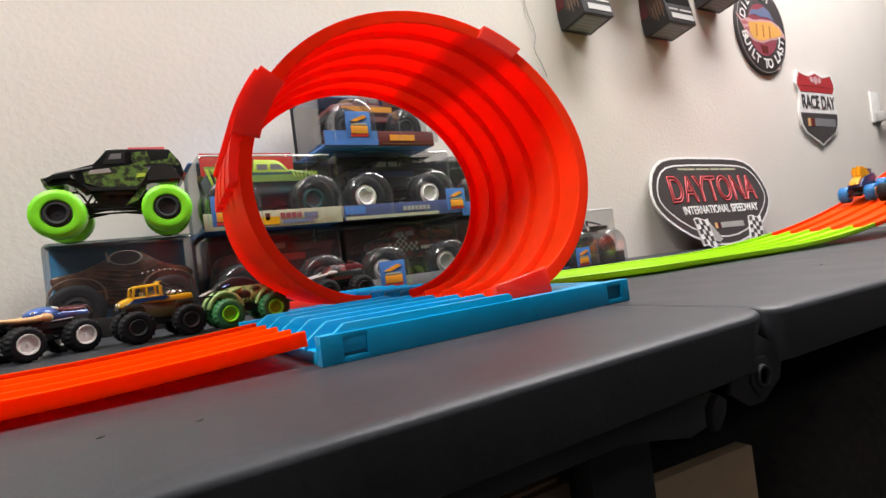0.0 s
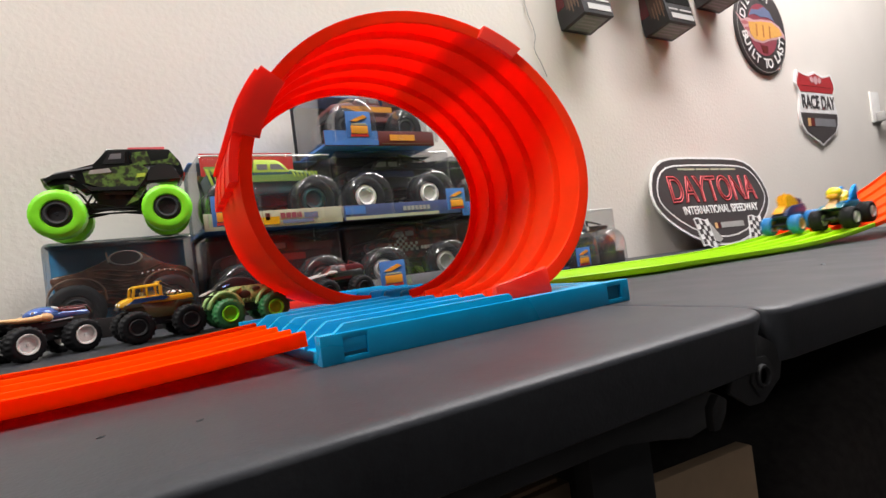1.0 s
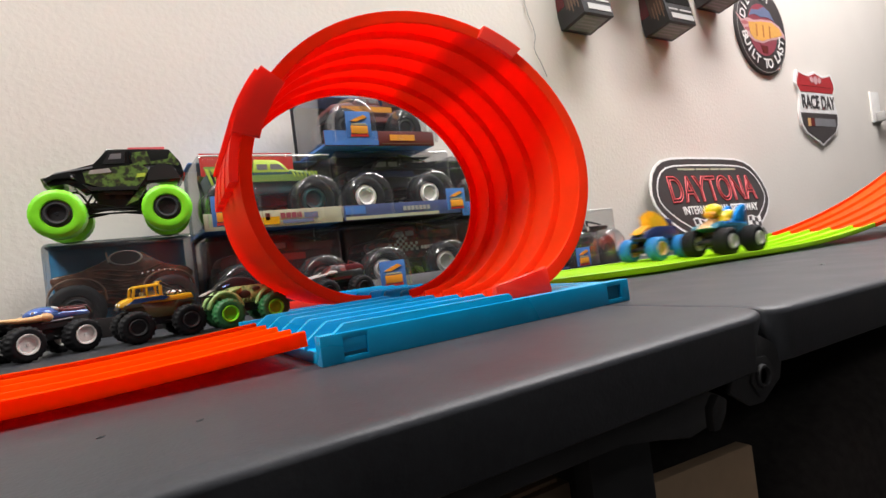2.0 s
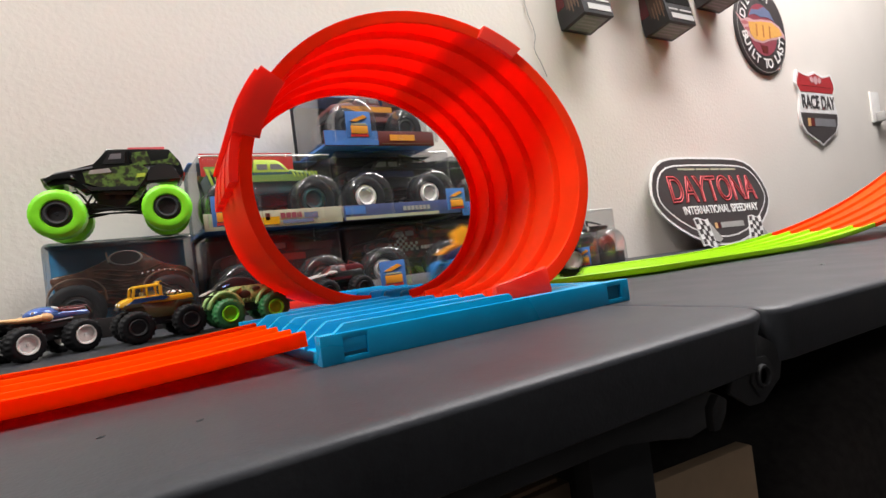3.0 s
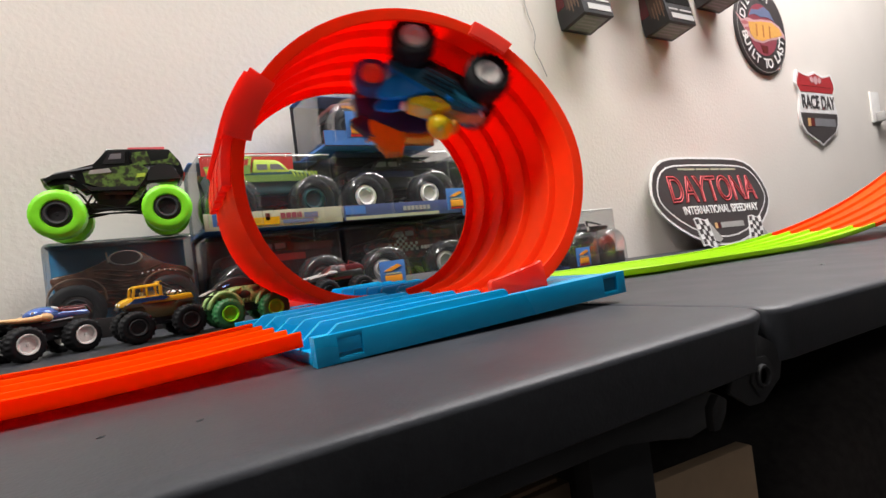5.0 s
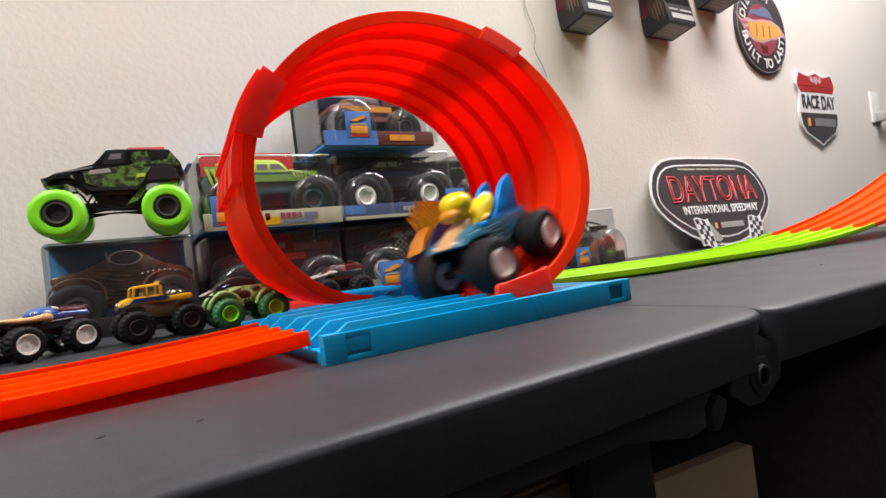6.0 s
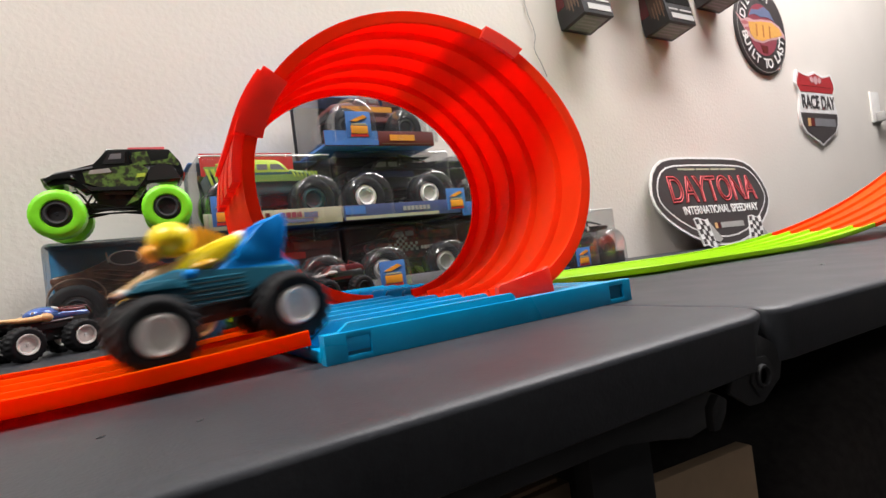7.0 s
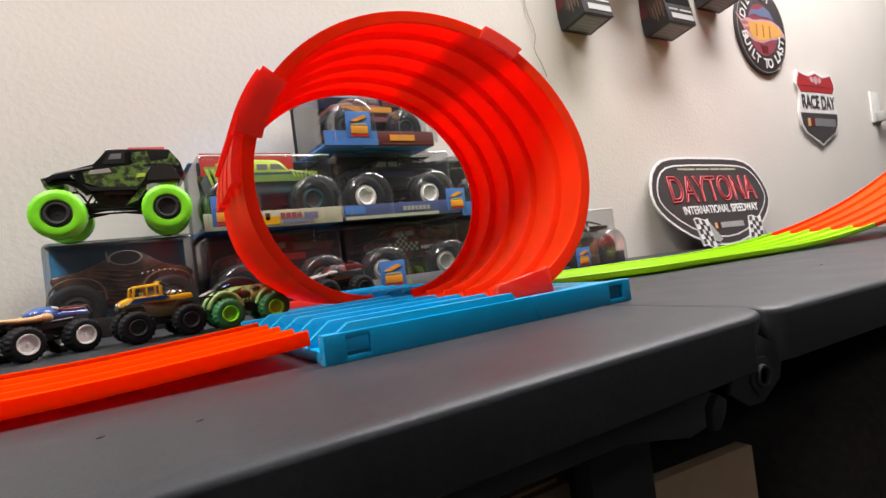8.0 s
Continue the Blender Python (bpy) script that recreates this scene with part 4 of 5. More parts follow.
t = parked_truck("parked toy truck with pale green body, green ringed tyres", pose(0.0342, 0.3025, 0, 0, 0, 4.0) @ SMALLER, tyre=P_DKGREEN, rim=P_LIME, rim_k=0.9)
dress_skull(t, 0.015, 0.045, 0.0125)
t = parked_truck("parked toy truck with black body and dark wheels", pose(-0.190, 0.290, 0, 0, 0, 10), rim=M_DARKMETAL)
dress_pickup(t, 0.015, 0.045, 0.0125, M_BLACK, M_BLACK, P_GREY, P_GREY, roof=2.7, low=1.5)
t = parked_truck("parked toy truck with dark red and silver body, grey wheels", pose(0.155, 0.394, 0, 0, 0, 8), rim=M_DARKMETAL, rim_k=0.9)
dress_horned(t, 0.015, 0.045, 0.0125, P_REDCHECK, P_HUBGREY, P_DULLRED, 0.8)

# ---------- boxed trucks ----------
BOX_Y, BOX_D = 0.44, 0.125


def big_truck(label, x, z, y, tyre, rim, scale=1.0, group="boxed toy trucks", turn=0, ext=1.0, rim_k=0.72, slim=False, big=0.0285, track=0.066):
    return truck_base("large_monster_truck", label, pose(x, y, z, 0, 0, turn), R=big * scale, w=0.026 * scale, base_len=0.0985 * scale * ext, track=track * scale, tyre=tyre, rim=rim, group=group, rim_k=rim_k, slim=slim, cut=0.985)[0]


def toy_box(label, x0, x1, z0, z1, tray, back, strip_mat, wheels, badge=None, bars=(), y=BOX_Y, depth=BOX_D, lip=False):
    """Window box: card tray and back, clear blister with two wheel bulges."""
    b = thing("toy_box", label, "toy packaging", pose((x0 + x1) / 2, y, z0), "boxed toy trucks")
    w, h = (x1 - x0) / 2 - 0.0012, z1 - z0 - 0.0006
    part("tray", box(-w, w, 0.002, depth, 0, 0.003, 0.0004), tray, b)
    part("front_strip", box(-w, w, 0.0, 0.0025, 0, 0.020, 0.0005), strip_mat, b, "printed card strip along the bottom")
    part("back_card", box(-w, w, depth - 0.004, depth, 0.003, h, 0.0008), back, b, "printed back card")
    part("top_card", box(-w, w, depth * 0.55, depth - 0.004, h - 0.0015, h, 0.0004), tray, b)
    bm = box(-w + 0.001, w - 0.001, 0.010, depth - 0.005, 0.0035, h - 0.002, 0.007, seg=3)
    part("blister", bm, M_CLEAR, b, "clear plastic blister").visible_shadow = False
    if lip and back is P_GREYCARD:
        part("header_card", box(-w + 0.008, w - 0.045, 0.034, 0.036, h - 0.024, h + 0.0036), P_REDPRINT, b, "bright red header card")
    # white rod stands in for the highlight along the blister's top edge
    if lip:
        part("lip_highlight", rod((-w + 0.004, 0.0125, h - 0.004), (w - 0.004, 0.0125, h - 0.004), 0.0011), P_WHITE, b, "white rod painting the highlight on the blister's top edge")
    for wx, r in wheels:
        bm = bmesh.new()
        n, rb = 22, r * 1.16
        prof = ((1.0, 0.012), (1.0, -0.006), (0.985, -0.0095), (0.95, -0.012), (0.89, -0.0135), (0.6, -0.0145), (0.05, -0.015))
        ring = []
        for k, yy in prof:
            row = [(wx - (x0 + x1) / 2 + rb * k, 0.0036)] + [(wx - (x0 + x1) / 2 + rb * k * math.cos(math.pi * i / n), 0.030 + rb * k * math.sin(math.pi * i / n)) for i in range(n + 1)] + [(wx - (x0 + x1) / 2 - rb * k, 0.0036)]
            ring.append([bm.verts.new((px, yy, pz)) for px, pz in row])
        for p, q in zip(ring, ring[1:]):
            for i in range(n + 2):
                bm.faces.new((p[i], p[i + 1], q[i + 1], q[i]))
        part("wheel_bulge", bm, M_CLEAR, b, "clear domed bulge over a wheel").visible_shadow = False
    if badge:
        bx, bw, bz, bh = badge
        k = part("badge", box(bx - bw / 2, bx + bw / 2, -0.0185, -0.0165, bz, bz + bh, 0.0003), P_SKY, b, "blue printed badge")
        part("badge_mark", box(bx - bw * 0.34, bx + bw * 0.34, -0.0195, -0.0182, bz + bh * 0.15, bz + bh * 0.45, 0.0002), P_ORPRINT, k)
        part("badge_mark", prism([(bx - bw * 0.36, bz + bh * 0.62), (bx - bw * 0.1, bz + bh * 0.60), (bx + bw * 0.36, bz + bh * 0.78), (bx + bw * 0.2, bz + bh * 0.86), (bx - bw * 0.1, bz + bh * 0.74)], -0.0195, -0.0182), P_ORPRINT, k)
        part("badge_mark", box(bx - bw * 0.36, bx + bw * 0.36, -0.0190, -0.0182, bz + bh * 0.03, bz + bh * 0.13, 0.0001), P_REDPRINT, k)
        part("badge_mark", box(bx - bw * 0.30, bx + bw * 0.30, -0.0193, -0.0182, bz + bh * 0.48, bz + bh * 0.54, 0.0001), P_CREAM, k)
    for bx0, bx1, bz0, bz1, mat in bars:
        part("print_bar", box(bx0, bx1, -0.0008, 0.0005, bz0, bz1), mat, b)
    return b


toy_box("window box with blue card holding a brown horned toy truck", -0.126, 0.020, 0, 0.104, P_DARKCARD, P_CYAN, P_DARKCARD, ())
t = big_truck("brown hairy-sided toy monster truck inside its window box", -0.055, 0.0032, 0.497, M_RUBBER, M_BLACK, 0.95, ext=0.95)
shell(t, "body", [(-1.45, 2.2), (-1.3, 1.5), (1.35, 1.4), (1.55, 2.0), (1.4, 2.24), (0.8, 2.46), (0.46, 3.0), (-0.12, 3.06), (-0.42, 2.62), (-0.9, 2.40), (-1.38, 2.32)], 0.034, P_FUR, 0.0276, 0.0906, "brown sculpted fur-like body", bevel=0.12)
part("side_window", lathe([(0, -0.001), (0.0096, -0.001), (0.0105, -0.0020), (0.0114, -0.001), (0.0114, 0.003)], 24), P_HUBGREY, t, "silver-ringed oval window", pose(0.004, -0.0315, 0.0775) @ Matrix.Diagonal((1.45, 1, 0.72, 1)))
part("side_glass", lathe([(0, -0.0016), (0.0098, -0.0014), (0.0099, 0)], 24), M_BLACK, t, "", pose(0.004, -0.0318, 0.0775) @ Matrix.Diagonal((1.45, 1, 0.72, 1)))
part("window_post", rod((-0.0135, -0.0318, 0.0850), (-0.0120, -0.0325, 0.074), 0.0010), P_HUBGREY, t)
for k in range(9):
    bm = bmesh.new()
    prev = None
    for a in range(9):
        u = a / 8
        p = Vector((-0.026 + 0.064 * u, -0.0352 + 0.002 * u, 0.0665 - 0.0042 * k - 0.004 * math.sin(math.pi * u) + 0.0016 * math.sin(7 * u + k)))
        if prev is not None:
            rod(prev, p, 0.0009, bm, 6)
        prev = p
    part("fur_ridge", bm, P_FUR, t, "wavy moulded fur ridge")
for cx in (-0.043, 0.043):
    bm = bmesh.new()
    prev = None
    for a in range(0, 181, 15):
        p = Vector((cx - 0.026 * math.cos(radians(a)), -0.0352, 0.034 + 0.026 * math.sin(radians(a)) ** 0.7))
        if prev is not None:
            rod(prev, p, 0.0012, bm, 8)
        prev = p
    part("wheel_arch", bm, P_TANBROWN, t, "pale-edged wheel arch")
for k in range(7):
    part("tooth", blob(ell(0.018 + 0.0055 * k, -0.0362, 0.0585 + 0.0022 * math.sin(math.pi * k / 6), 0.0009, 0.0008, 0.0009), u=8, v=6), P_WHITE, t)

toy_box("dark window box with red print and a black toy truck", 0.027, 0.194, 0, 0.099, P_DARKCARD, P_DKRED, P_DARKCARD, ((0.065, 0.026), (0.16, 0.026)), bars=())
t = big_truck("black and red toy monster truck inside its window box", 0.112, 0.0032, 0.494, M_RUBBER, M_DARKMETAL)
dress_pickup(t, 0.030, 0.0985, 0.03, P_DKRED, M_BLACK, P_REDPRINT, P_GREY, roof=2.8, low=1.45)
toy_box("clear window box with pale lime strip and red card", 0.027, 0.194, 0.0995, 0.193, P_SKY, P_GREYCARD, P_CREAM, ((0.062, 0.026), (0.162, 0.026)), bars=((-0.028, 0.002, 0.003, 0.012, P_MUSTARD), (-0.014, -0.009, 0.008, 0.0165, P_DKRED)) + tuple((0.004 + 0.0068 * k, 0.0092 + 0.0068 * k, 0.0095, 0.0160, P_PLUM) for k in range(4)) + ((0.006, 0.044, 0.0030, 0.0075, P_SLATE), (0.033, 0.050, 0.0085, 0.0150, P_SLATE)), badge=(-0.062, 0.028, 0.003, 0.034), lip=True)
t = big_truck("teal and yellow-green toy pickup inside its window box", 0.112, 0.1027, 0.494, M_RUBBER, P_DKTEAL, turn=180)
dress_pickup(t, 0.030, 0.0985, 0.03, P_DKTEAL, P_LIMEPRINT, P_GREEN, P_GREY, roof=2.8, low=1.45, top=P_GREEN)
for k in range(7):
    side_piece(t, "paint_stripe", [(0.52 + 0.13 * k, 1.75), (0.58 + 0.13 * k, 1.75), (0.70 + 0.13 * k, 2.42), (0.62 + 0.13 * k, 2.42)], 0.0302, 0.0004, P_LIMEPRINT, 0.030, 0.0985)
    side_piece(t, "paint_stripe", [(-1.30 + 0.10 * k, 2.02), (-1.26 + 0.10 * k, 2.02), (-1.20 + 0.10 * k, 2.25), (-1.26 + 0.10 * k, 2.25)], 0.0302, 0.0004, P_LIMEPRINT, 0.030, 0.0985)
toy_box("black window box with blue and cream printed strip", 0.195, 0.376, 0.0995, 0.197, P_DARKCARD, P_DARKCARD, P_STRIP, ((0.233, 0.027), (0.331, 0.027)), badge=(0.072, 0.03, 0.003, 0.03), bars=tuple((-0.004 + 0.0062 * k, 0.0008 + 0.0062 * k, 0.0085, 0.0145, P_HUBGREY) for k in range(7)) + ((-0.088, 0.052, 0.001, 0.005, P_CREAM), (-0.088, -0.060, 0.008, 0.0185, P_SKY)))
t = big_truck("black toy monster truck with white hubs inside its window box", 0.282, 0.1027, 0.492, M_RUBBER, M_HUB)
dress_pickup(t, 0.030, 0.0985, 0.03, M_BLACK, M_BLACK, P_NAVY, P_GREY, roof=2.8, low=1.45)
toy_box("dark window box with red print and a red toy truck", 0.195, 0.376, 0, 0.099, P_DARKCARD, P_DARKCARD, P_GREY, ((0.245, 0.028), (0.345, 0.028)), badge=(-0.04, 0.036, 0.008, 0.034))
t = big_truck("red toy monster truck with pale hubs inside its window box", 0.295, 0.0032, 0.492, M_RUBBER, P_HUBGREY)
dress_pickup(t, 0.030, 0.0985, 0.03, P_REDCHECK, P_REDCHECK, P_DKRED, P_GREY, roof=2.8, low=1.45)
for i in range(12):
    for j in range(6):
        if (i + j) % 2 and (j < 3 or 4 <= i <= 7):
            part("check", box(-0.036 + i * 0.0042, -0.0318 + i * 0.0042, -0.0312, -0.0300, 0.050 + j * 0.0040, 0.0540 + j * 0.0040), P_HUBGREY, t)
for i in range(4):
    part("print_bar", box(0.019 + i * 0.0052, 0.0228 + i * 0.0052, -0.0312, -0.0300, 0.051, 0.0555), P_WHITE, t)
toy_box("window box with blue tray and maroon strip", 0.180, 0.345, 0.1975, 0.285, P_SKY, P_DARKCARD, P_DKRED, ((0.222, 0.026), (0.315, 0.026)), badge=(-0.04, 0.034, 0.006, 0.034), bars=((-0.081, -0.006, 0.0006, 0.0196, P_SKY), (0.012, 0.05, 0.007, 0.015, P_ORPRINT), (0.0, 0.075, 0.0022, 0.0034, P_TANBROWN)))
t = big_truck("dark red toy monster truck inside its window box", 0.265, 0.2007, 0.494, M_RUBBER, M_DARKMETAL, 0.9)
dress_pickup(t, 0.027, 0.0887, 0.028, P_DKRED, P_DKRED, P_ORPRINT, P_GREY, roof=2.75, low=1.45)
toy_box("dark window box with blue strip beside the stack", 0.378, 0.530, 0.0945, 0.190, P_DARKCARD, P_DARKCARD, P_SKY, ((0.41, 0.026), (0.5, 0.026)))
toy_box("dark window box at the bottom of the stack", 0.378, 0.530, -0.0050, 0.094, P_DARKCARD, P_DKRED, P_DARKCARD, ((0.41, 0.026), (0.5, 0.026)))
toy_box("clear window box with a dark truck standing by the wall", 0.575, 0.712, -0.0088, 0.0915, P_NAVY, P_DARKCARD, P_DARKCARD, ((0.605, 0.026), (0.675, 0.026)), badge=(-0.052, 0.03, 0.004, 0.03), lip=True)
t = big_truck("black toy jeep monster truck inside its clear box", 0.645, -0.0056, 0.494, M_RUBBER, M_DARKMETAL, 0.85)
dress_pickup(t, 0.0255, 0.0837, 0.027, M_BLACK, M_BLACK, P_GREY, P_GREY, roof=2.8, low=1.45)

t = big_truck("large black and camouflage toy truck with neon green tyres", -0.0535, 0.104, 0.472, P_LIME, M_DARKMETAL, 1.0, big=0.0247, group="large trucks", slim=True, turn=-5, track=0.056)
dress_suv(t, 0.0292, 0.0985, 0.031, P_GLOSS, P_CAMO, P_PINK)

# ---------- things on the wall ----------


disc = thing("round_sign", "round charcoal metal wall sign with flame emblem and white slogan", "wall sign", pose(1.5455, WALL_Y - 0.004, 0.556))
part("plate", lathe([(0, -0.004), (0.1240, -0.004), (0.1275, -0.002), (0.1275, 0.0035), (0, 0.0035)], 64), P_SIGN, disc)
part("ring", lathe([(0.1205, -0.0046), (0.1222, -0.0046), (0.1222, -0.0035), (0.1205, -0.0035)], 64, caps=False), P_HUBGREY, disc)


def emblem(name, pts, mat, level, label=""):
    part(name, prism(pts, -0.0040 - 0.0005 * level, -0.0035), mat, disc, label)


def arc(r, a0, a1, n=14):
    return [(r * math.cos(radians(a0 + (a1 - a0) * k / n)), r * math.sin(radians(a0 + (a1 - a0) * k / n))) for k in range(n + 1)]


emblem("emblem_field", arc(0.072, 14, 166), P_PLUM, 1, "dusty red upper field")
emblem("emblem_field", arc(0.075, 196, 344), P_PLUM, 1, "dusty red lower field")
emblem("emblem_swoosh", [(-0.060, 0.034), (-0.045, 0.052), (-0.012, 0.054), (0.020, 0.066), (0.046, 0.056), (0.072, 0.028), (0.036, 0.038), (0.0, 0.034), (-0.030, 0.040)], P_SLATE, 2, "grey-blue swoosh")
emblem("emblem_block", [(-0.020, -0.046), (0.018, -0.046), (0.014, -0.068), (-0.010, -0.068)], P_DKRED, 2)
emblem("flame_edge", [(-0.124, 0.034), (-0.098, 0.018), (-0.070, 0.026), (-0.040, 0.022), (0.0, 0.028), (0.052, 0.030), (0.092, 0.018), (0.116, -0.004), (0.120, -0.020), (0.104, -0.012), (0.070, -0.022), (0.034, -0.028), (-0.006, -0.040), (-0.050, -0.038), (-0.082, -0.022), (-0.100, 0.002)], P_ROSE, 2, "pale rose flame outline")
emblem("flame", [(-0.070, 0.014), (-0.036, 0.017), (0.0, 0.022), (0.050, 0.024), (0.088, 0.012), (0.104, -0.006), (0.068, -0.016), (0.034, -0.022), (-0.006, -0.034), (-0.046, -0.032), (-0.066, -0.018)], P_FLAME, 3, "orange-yellow flame emblem")
emblem("flame_lick", [(-0.104, 0.012), (-0.080, 0.016), (-0.066, 0.010), (-0.086, 0.004), (-0.100, 0.006)], P_DULLROSE, 3)
emblem("flame_lick", [(-0.090, -0.004), (-0.070, 0.000), (-0.064, -0.010), (-0.082, -0.014)], P_DULLROSE, 3)
for k in range(3):
    emblem("emblem_mark", [(-0.034 + 0.034 * k, 0.012), (-0.027 + 0.034 * k, 0.012), (-0.030 + 0.034 * k, -0.022), (-0.037 + 0.034 * k, -0.022)], P_RUST, 4)


def arc_words(parent, words, r, a_mid, size, step, mat, flip):
    for i, ch in enumerate(words):
        if ch == " ":
            continue
        a = a_mid + (i - (len(words) - 1) / 2) * step * (1 if flip else -1)
        turn = a + 90 if flip else a - 90
        m = Matrix.Translation((r * math.cos(radians(a)), -0.0058, r * math.sin(radians(a)))) @ UPRIGHT @ Matrix.Rotation(radians(turn), 4, "Z")
        lettering("letter", ch, size, mat, parent, m).data.offset = 0.0006


arc_words(disc, "BUILT TO LAST", 0.098, 268, 0.037, 12.5, P_WHITE, True)
arc_words(disc, "DIE-CAST", 0.098, 112, 0.037, 13.5, P_WHITE, False)

shield = thing("shield_sign", "red, white and black shield-shaped metal wall sign", "wall sign", pose(1.8150, WALL_Y - 0.004, 0.350))
SHIELD = [(-0.104, 0.106), (-0.084, 0.101), (-0.050, 0.096), (-0.026, 0.100), (0.0, 0.108), (0.026, 0.100), (0.050, 0.096), (0.084, 0.101), (0.104, 0.106), (0.121, 0.074), (0.120, 0.062), (0.108, 0.048), (0.104, 0.030), (0.116, -0.010), (0.119, -0.036), (0.112, -0.060), (0.092, -0.082), (0.050, -0.100), (0.022, -0.110), (0.0, -0.121)]
SHIELD += [(-x, z) for x, z in SHIELD[-2:8:-1]]


def shield_band(z0, z1, k):
    """The shield's outline between two heights, drawn in by the factor k."""
    pts = [(x * k, z * k) for x, z in SHIELD]
    out = []
    for (ax, az), (bx, bz) in zip(pts, pts[1:] + pts[:1]):
        if z0 <= az <= z1:
            out.append((ax, az))
        for zc in sorted((z0, z1), key=lambda z: abs(z - az)):
            if (az - zc) * (bz - zc) < 0:
                out.append((ax + (bx - ax) * (zc - az) / (bz - az), zc))
    return out


part("plate", prism(SHIELD, -0.0030, 0.0035), P_WHITE, shield, "white shield plate")
part("top_field", prism(shield_band(0.042, 0.2, 0.93), -0.0038, -0.0025), P_SHIELDRED, shield, "red upper field")
part("lower_field", prism(shield_band(-0.2, -0.022, 0.95), -0.0038, -0.0025), P_SIGN, shield, "black lower field")
part("field_line", box(-0.092, 0.092, -0.0042, -0.0034, 0.0590, 0.0605), P_DKRED, shield)
lettering("letters", "RACE DAY", 0.056, P_SIGN, shield, Matrix.Translation((0.002, -0.0040, 0.010)) @ UPRIGHT, width=0.200).data.offset = 0.0010
part("bar", box(-0.036, 0.094, -0.0044, -0.0034, -0.062, -0.038), P_GREY, shield)
part("bar", box(-0.078, -0.062, -0.0044, -0.0034, -0.062, -0.038), P_TAN, shield)
part("bar", box(-0.062, -0.040, -0.0044, -0.0034, -0.062, -0.038), P_DKRED, shield)
for x, z, r in ((-0.024, 0.080, 0.010), (0.0, 0.079, 0.013), (0.024, 0.080, 0.010)):
    part("crest", lathe([(0, -0.0044), (r, -0.0044), (r, -0.0034)], 16), P_ROSE, shield, "", pose(x, 0, z))

sign = thing("speedway_sign", "charcoal speedway sign with neon-red letters leaning on the wall", "sign", pose(1.190, 0.553, 0.0888, -11, 0, 0) @ Matrix.Rotation(radians(1.2), 4, "Y"))
HALF_SIGN = [(0.0, 0.113), (0.07, 0.113), (0.13, 0.111), (0.165, 0.105), (0.192, 0.092), (0.213, 0.072), (0.227, 0.048), (0.234, 0.022), (0.231, -0.002), (0.219, -0.022), (0.200, -0.040), (0.172, -0.060), (0.135, -0.080), (0.090, -0.097), (0.045, -0.107)]


def sign_outline(inset):
    """The sign's rounded outline, drawn in by inset all round."""
    pts = HALF_SIGN + [(0.0, -0.110)] + [(-x, z) for x, z in HALF_SIGN[:0:-1]]
    n, out = len(pts), []
    for k, (x, z) in enumerate(pts):
        (ax, az), (bx, bz) = pts[k - 1], pts[(k + 1) % n]
        dx, dz = bx - ax, bz - az
        d = math.hypot(dx, dz)
        out.append((x + inset * dz / d, z - inset * dx / d))
    return out


part("plate", prism(sign_outline(0.0), -0.0030, 0.0005), P_WHITE, sign, "white-edged sign plate")
part("face", prism(sign_outline(0.0055), -0.0036, -0.0025), P_SIGN, sign)
part("inner_line", prism(sign_outline(0.0195), -0.0041, -0.0032), P_WHITE, sign)
part("inner_face", prism(sign_outline(0.0235), -0.0046, -0.0037), P_SIGN, sign)
tall = UPRIGHT @ Matrix.Diagonal((1, 1.12, 1, 1))
word = lettering("letters", "DAYTONA", 0.080, P_PINK, sign, Matrix.Translation((0.0, -0.0052, 0.028)) @ tall, depth=0.0, width=0.340)
word.data.fill_mode, word.data.bevel_depth = "NONE", 0.0014
word = lettering("letters", "DAYTONA", 0.080, P_NEONBACK, sign, Matrix.Translation((0.0, -0.0049, 0.028)) @ tall, depth=0.0002, width=0.340)
word.data.offset = 0.0035
lettering("letters", "INTERNATIONAL SPEEDWAY", 0.0275, P_WHITE, sign, Matrix.Translation((0.010, -0.0050, -0.021)) @ UPRIGHT, width=0.300).data.offset = 0.0004
for k in range(4):
    x0 = -0.118 + (0.0, 0.070, 0.128, 0.168)[k]
    part("bar", box(x0, x0 + (0.064, 0.052, 0.034, 0.064)[k], -0.0052, -0.0042, 0.0785, 0.0830), P_CREAM, sign)
part("bar", box(-0.016, 0.078, -0.0052, -0.0042, -0.0670, -0.0535), P_HUBGREY, sign)
part("bar", box(-0.040, -0.030, -0.0052, -0.0042, -0.0670, -0.0535), P_TAN, sign)
part("bar", box(-0.030, -0.019, -0.0052, -0.0042, -0.0670, -0.0535), P_DULLRED, sign)


def checkered_flag(corners):
    """Flag with a white border and rows of dark checks between four corners: top left, top right, bottom right, bottom left."""
    tl, tr, br, bl = (Vector((x, 0, z)) for x, z in corners)

    def at(u, v):
        p = tl.lerp(tr, u).lerp(bl.lerp(br, u), v)
        return p.x, p.z + 0.003 * math.sin(2 * math.pi * u)
    edge = [at(k / 6, 0) for k in range(7)] + [at(1, k / 4) for k in range(1, 4)] + [at(1 - k / 6, 1) for k in range(7)] + [at(0, 1 - k / 4) for k in range(1, 4)]
    flag = part("checkered_flag", prism(edge, -0.0064, -0.0028), P_WHITE, sign, "black and white checkered flag")
    for i in range(4):
        for j in range(5):
            if (i + j) % 2 == 0:
                u0, u1, v0, v1 = 0.06 + i * 0.22, 0.06 + (i + 1) * 0.22, 0.05 + j * 0.18, 0.05 + (j + 1) * 0.18
                part("check", prism([at(u0, v0), at(u1, v0), at(u1, v1), at(u0, v1)], -0.0070, -0.0060), P_SIGN, flag)


checkered_flag([(-0.116, -0.040), (-0.064, -0.042), (-0.058, -0.112), (-0.104, -0.106)])
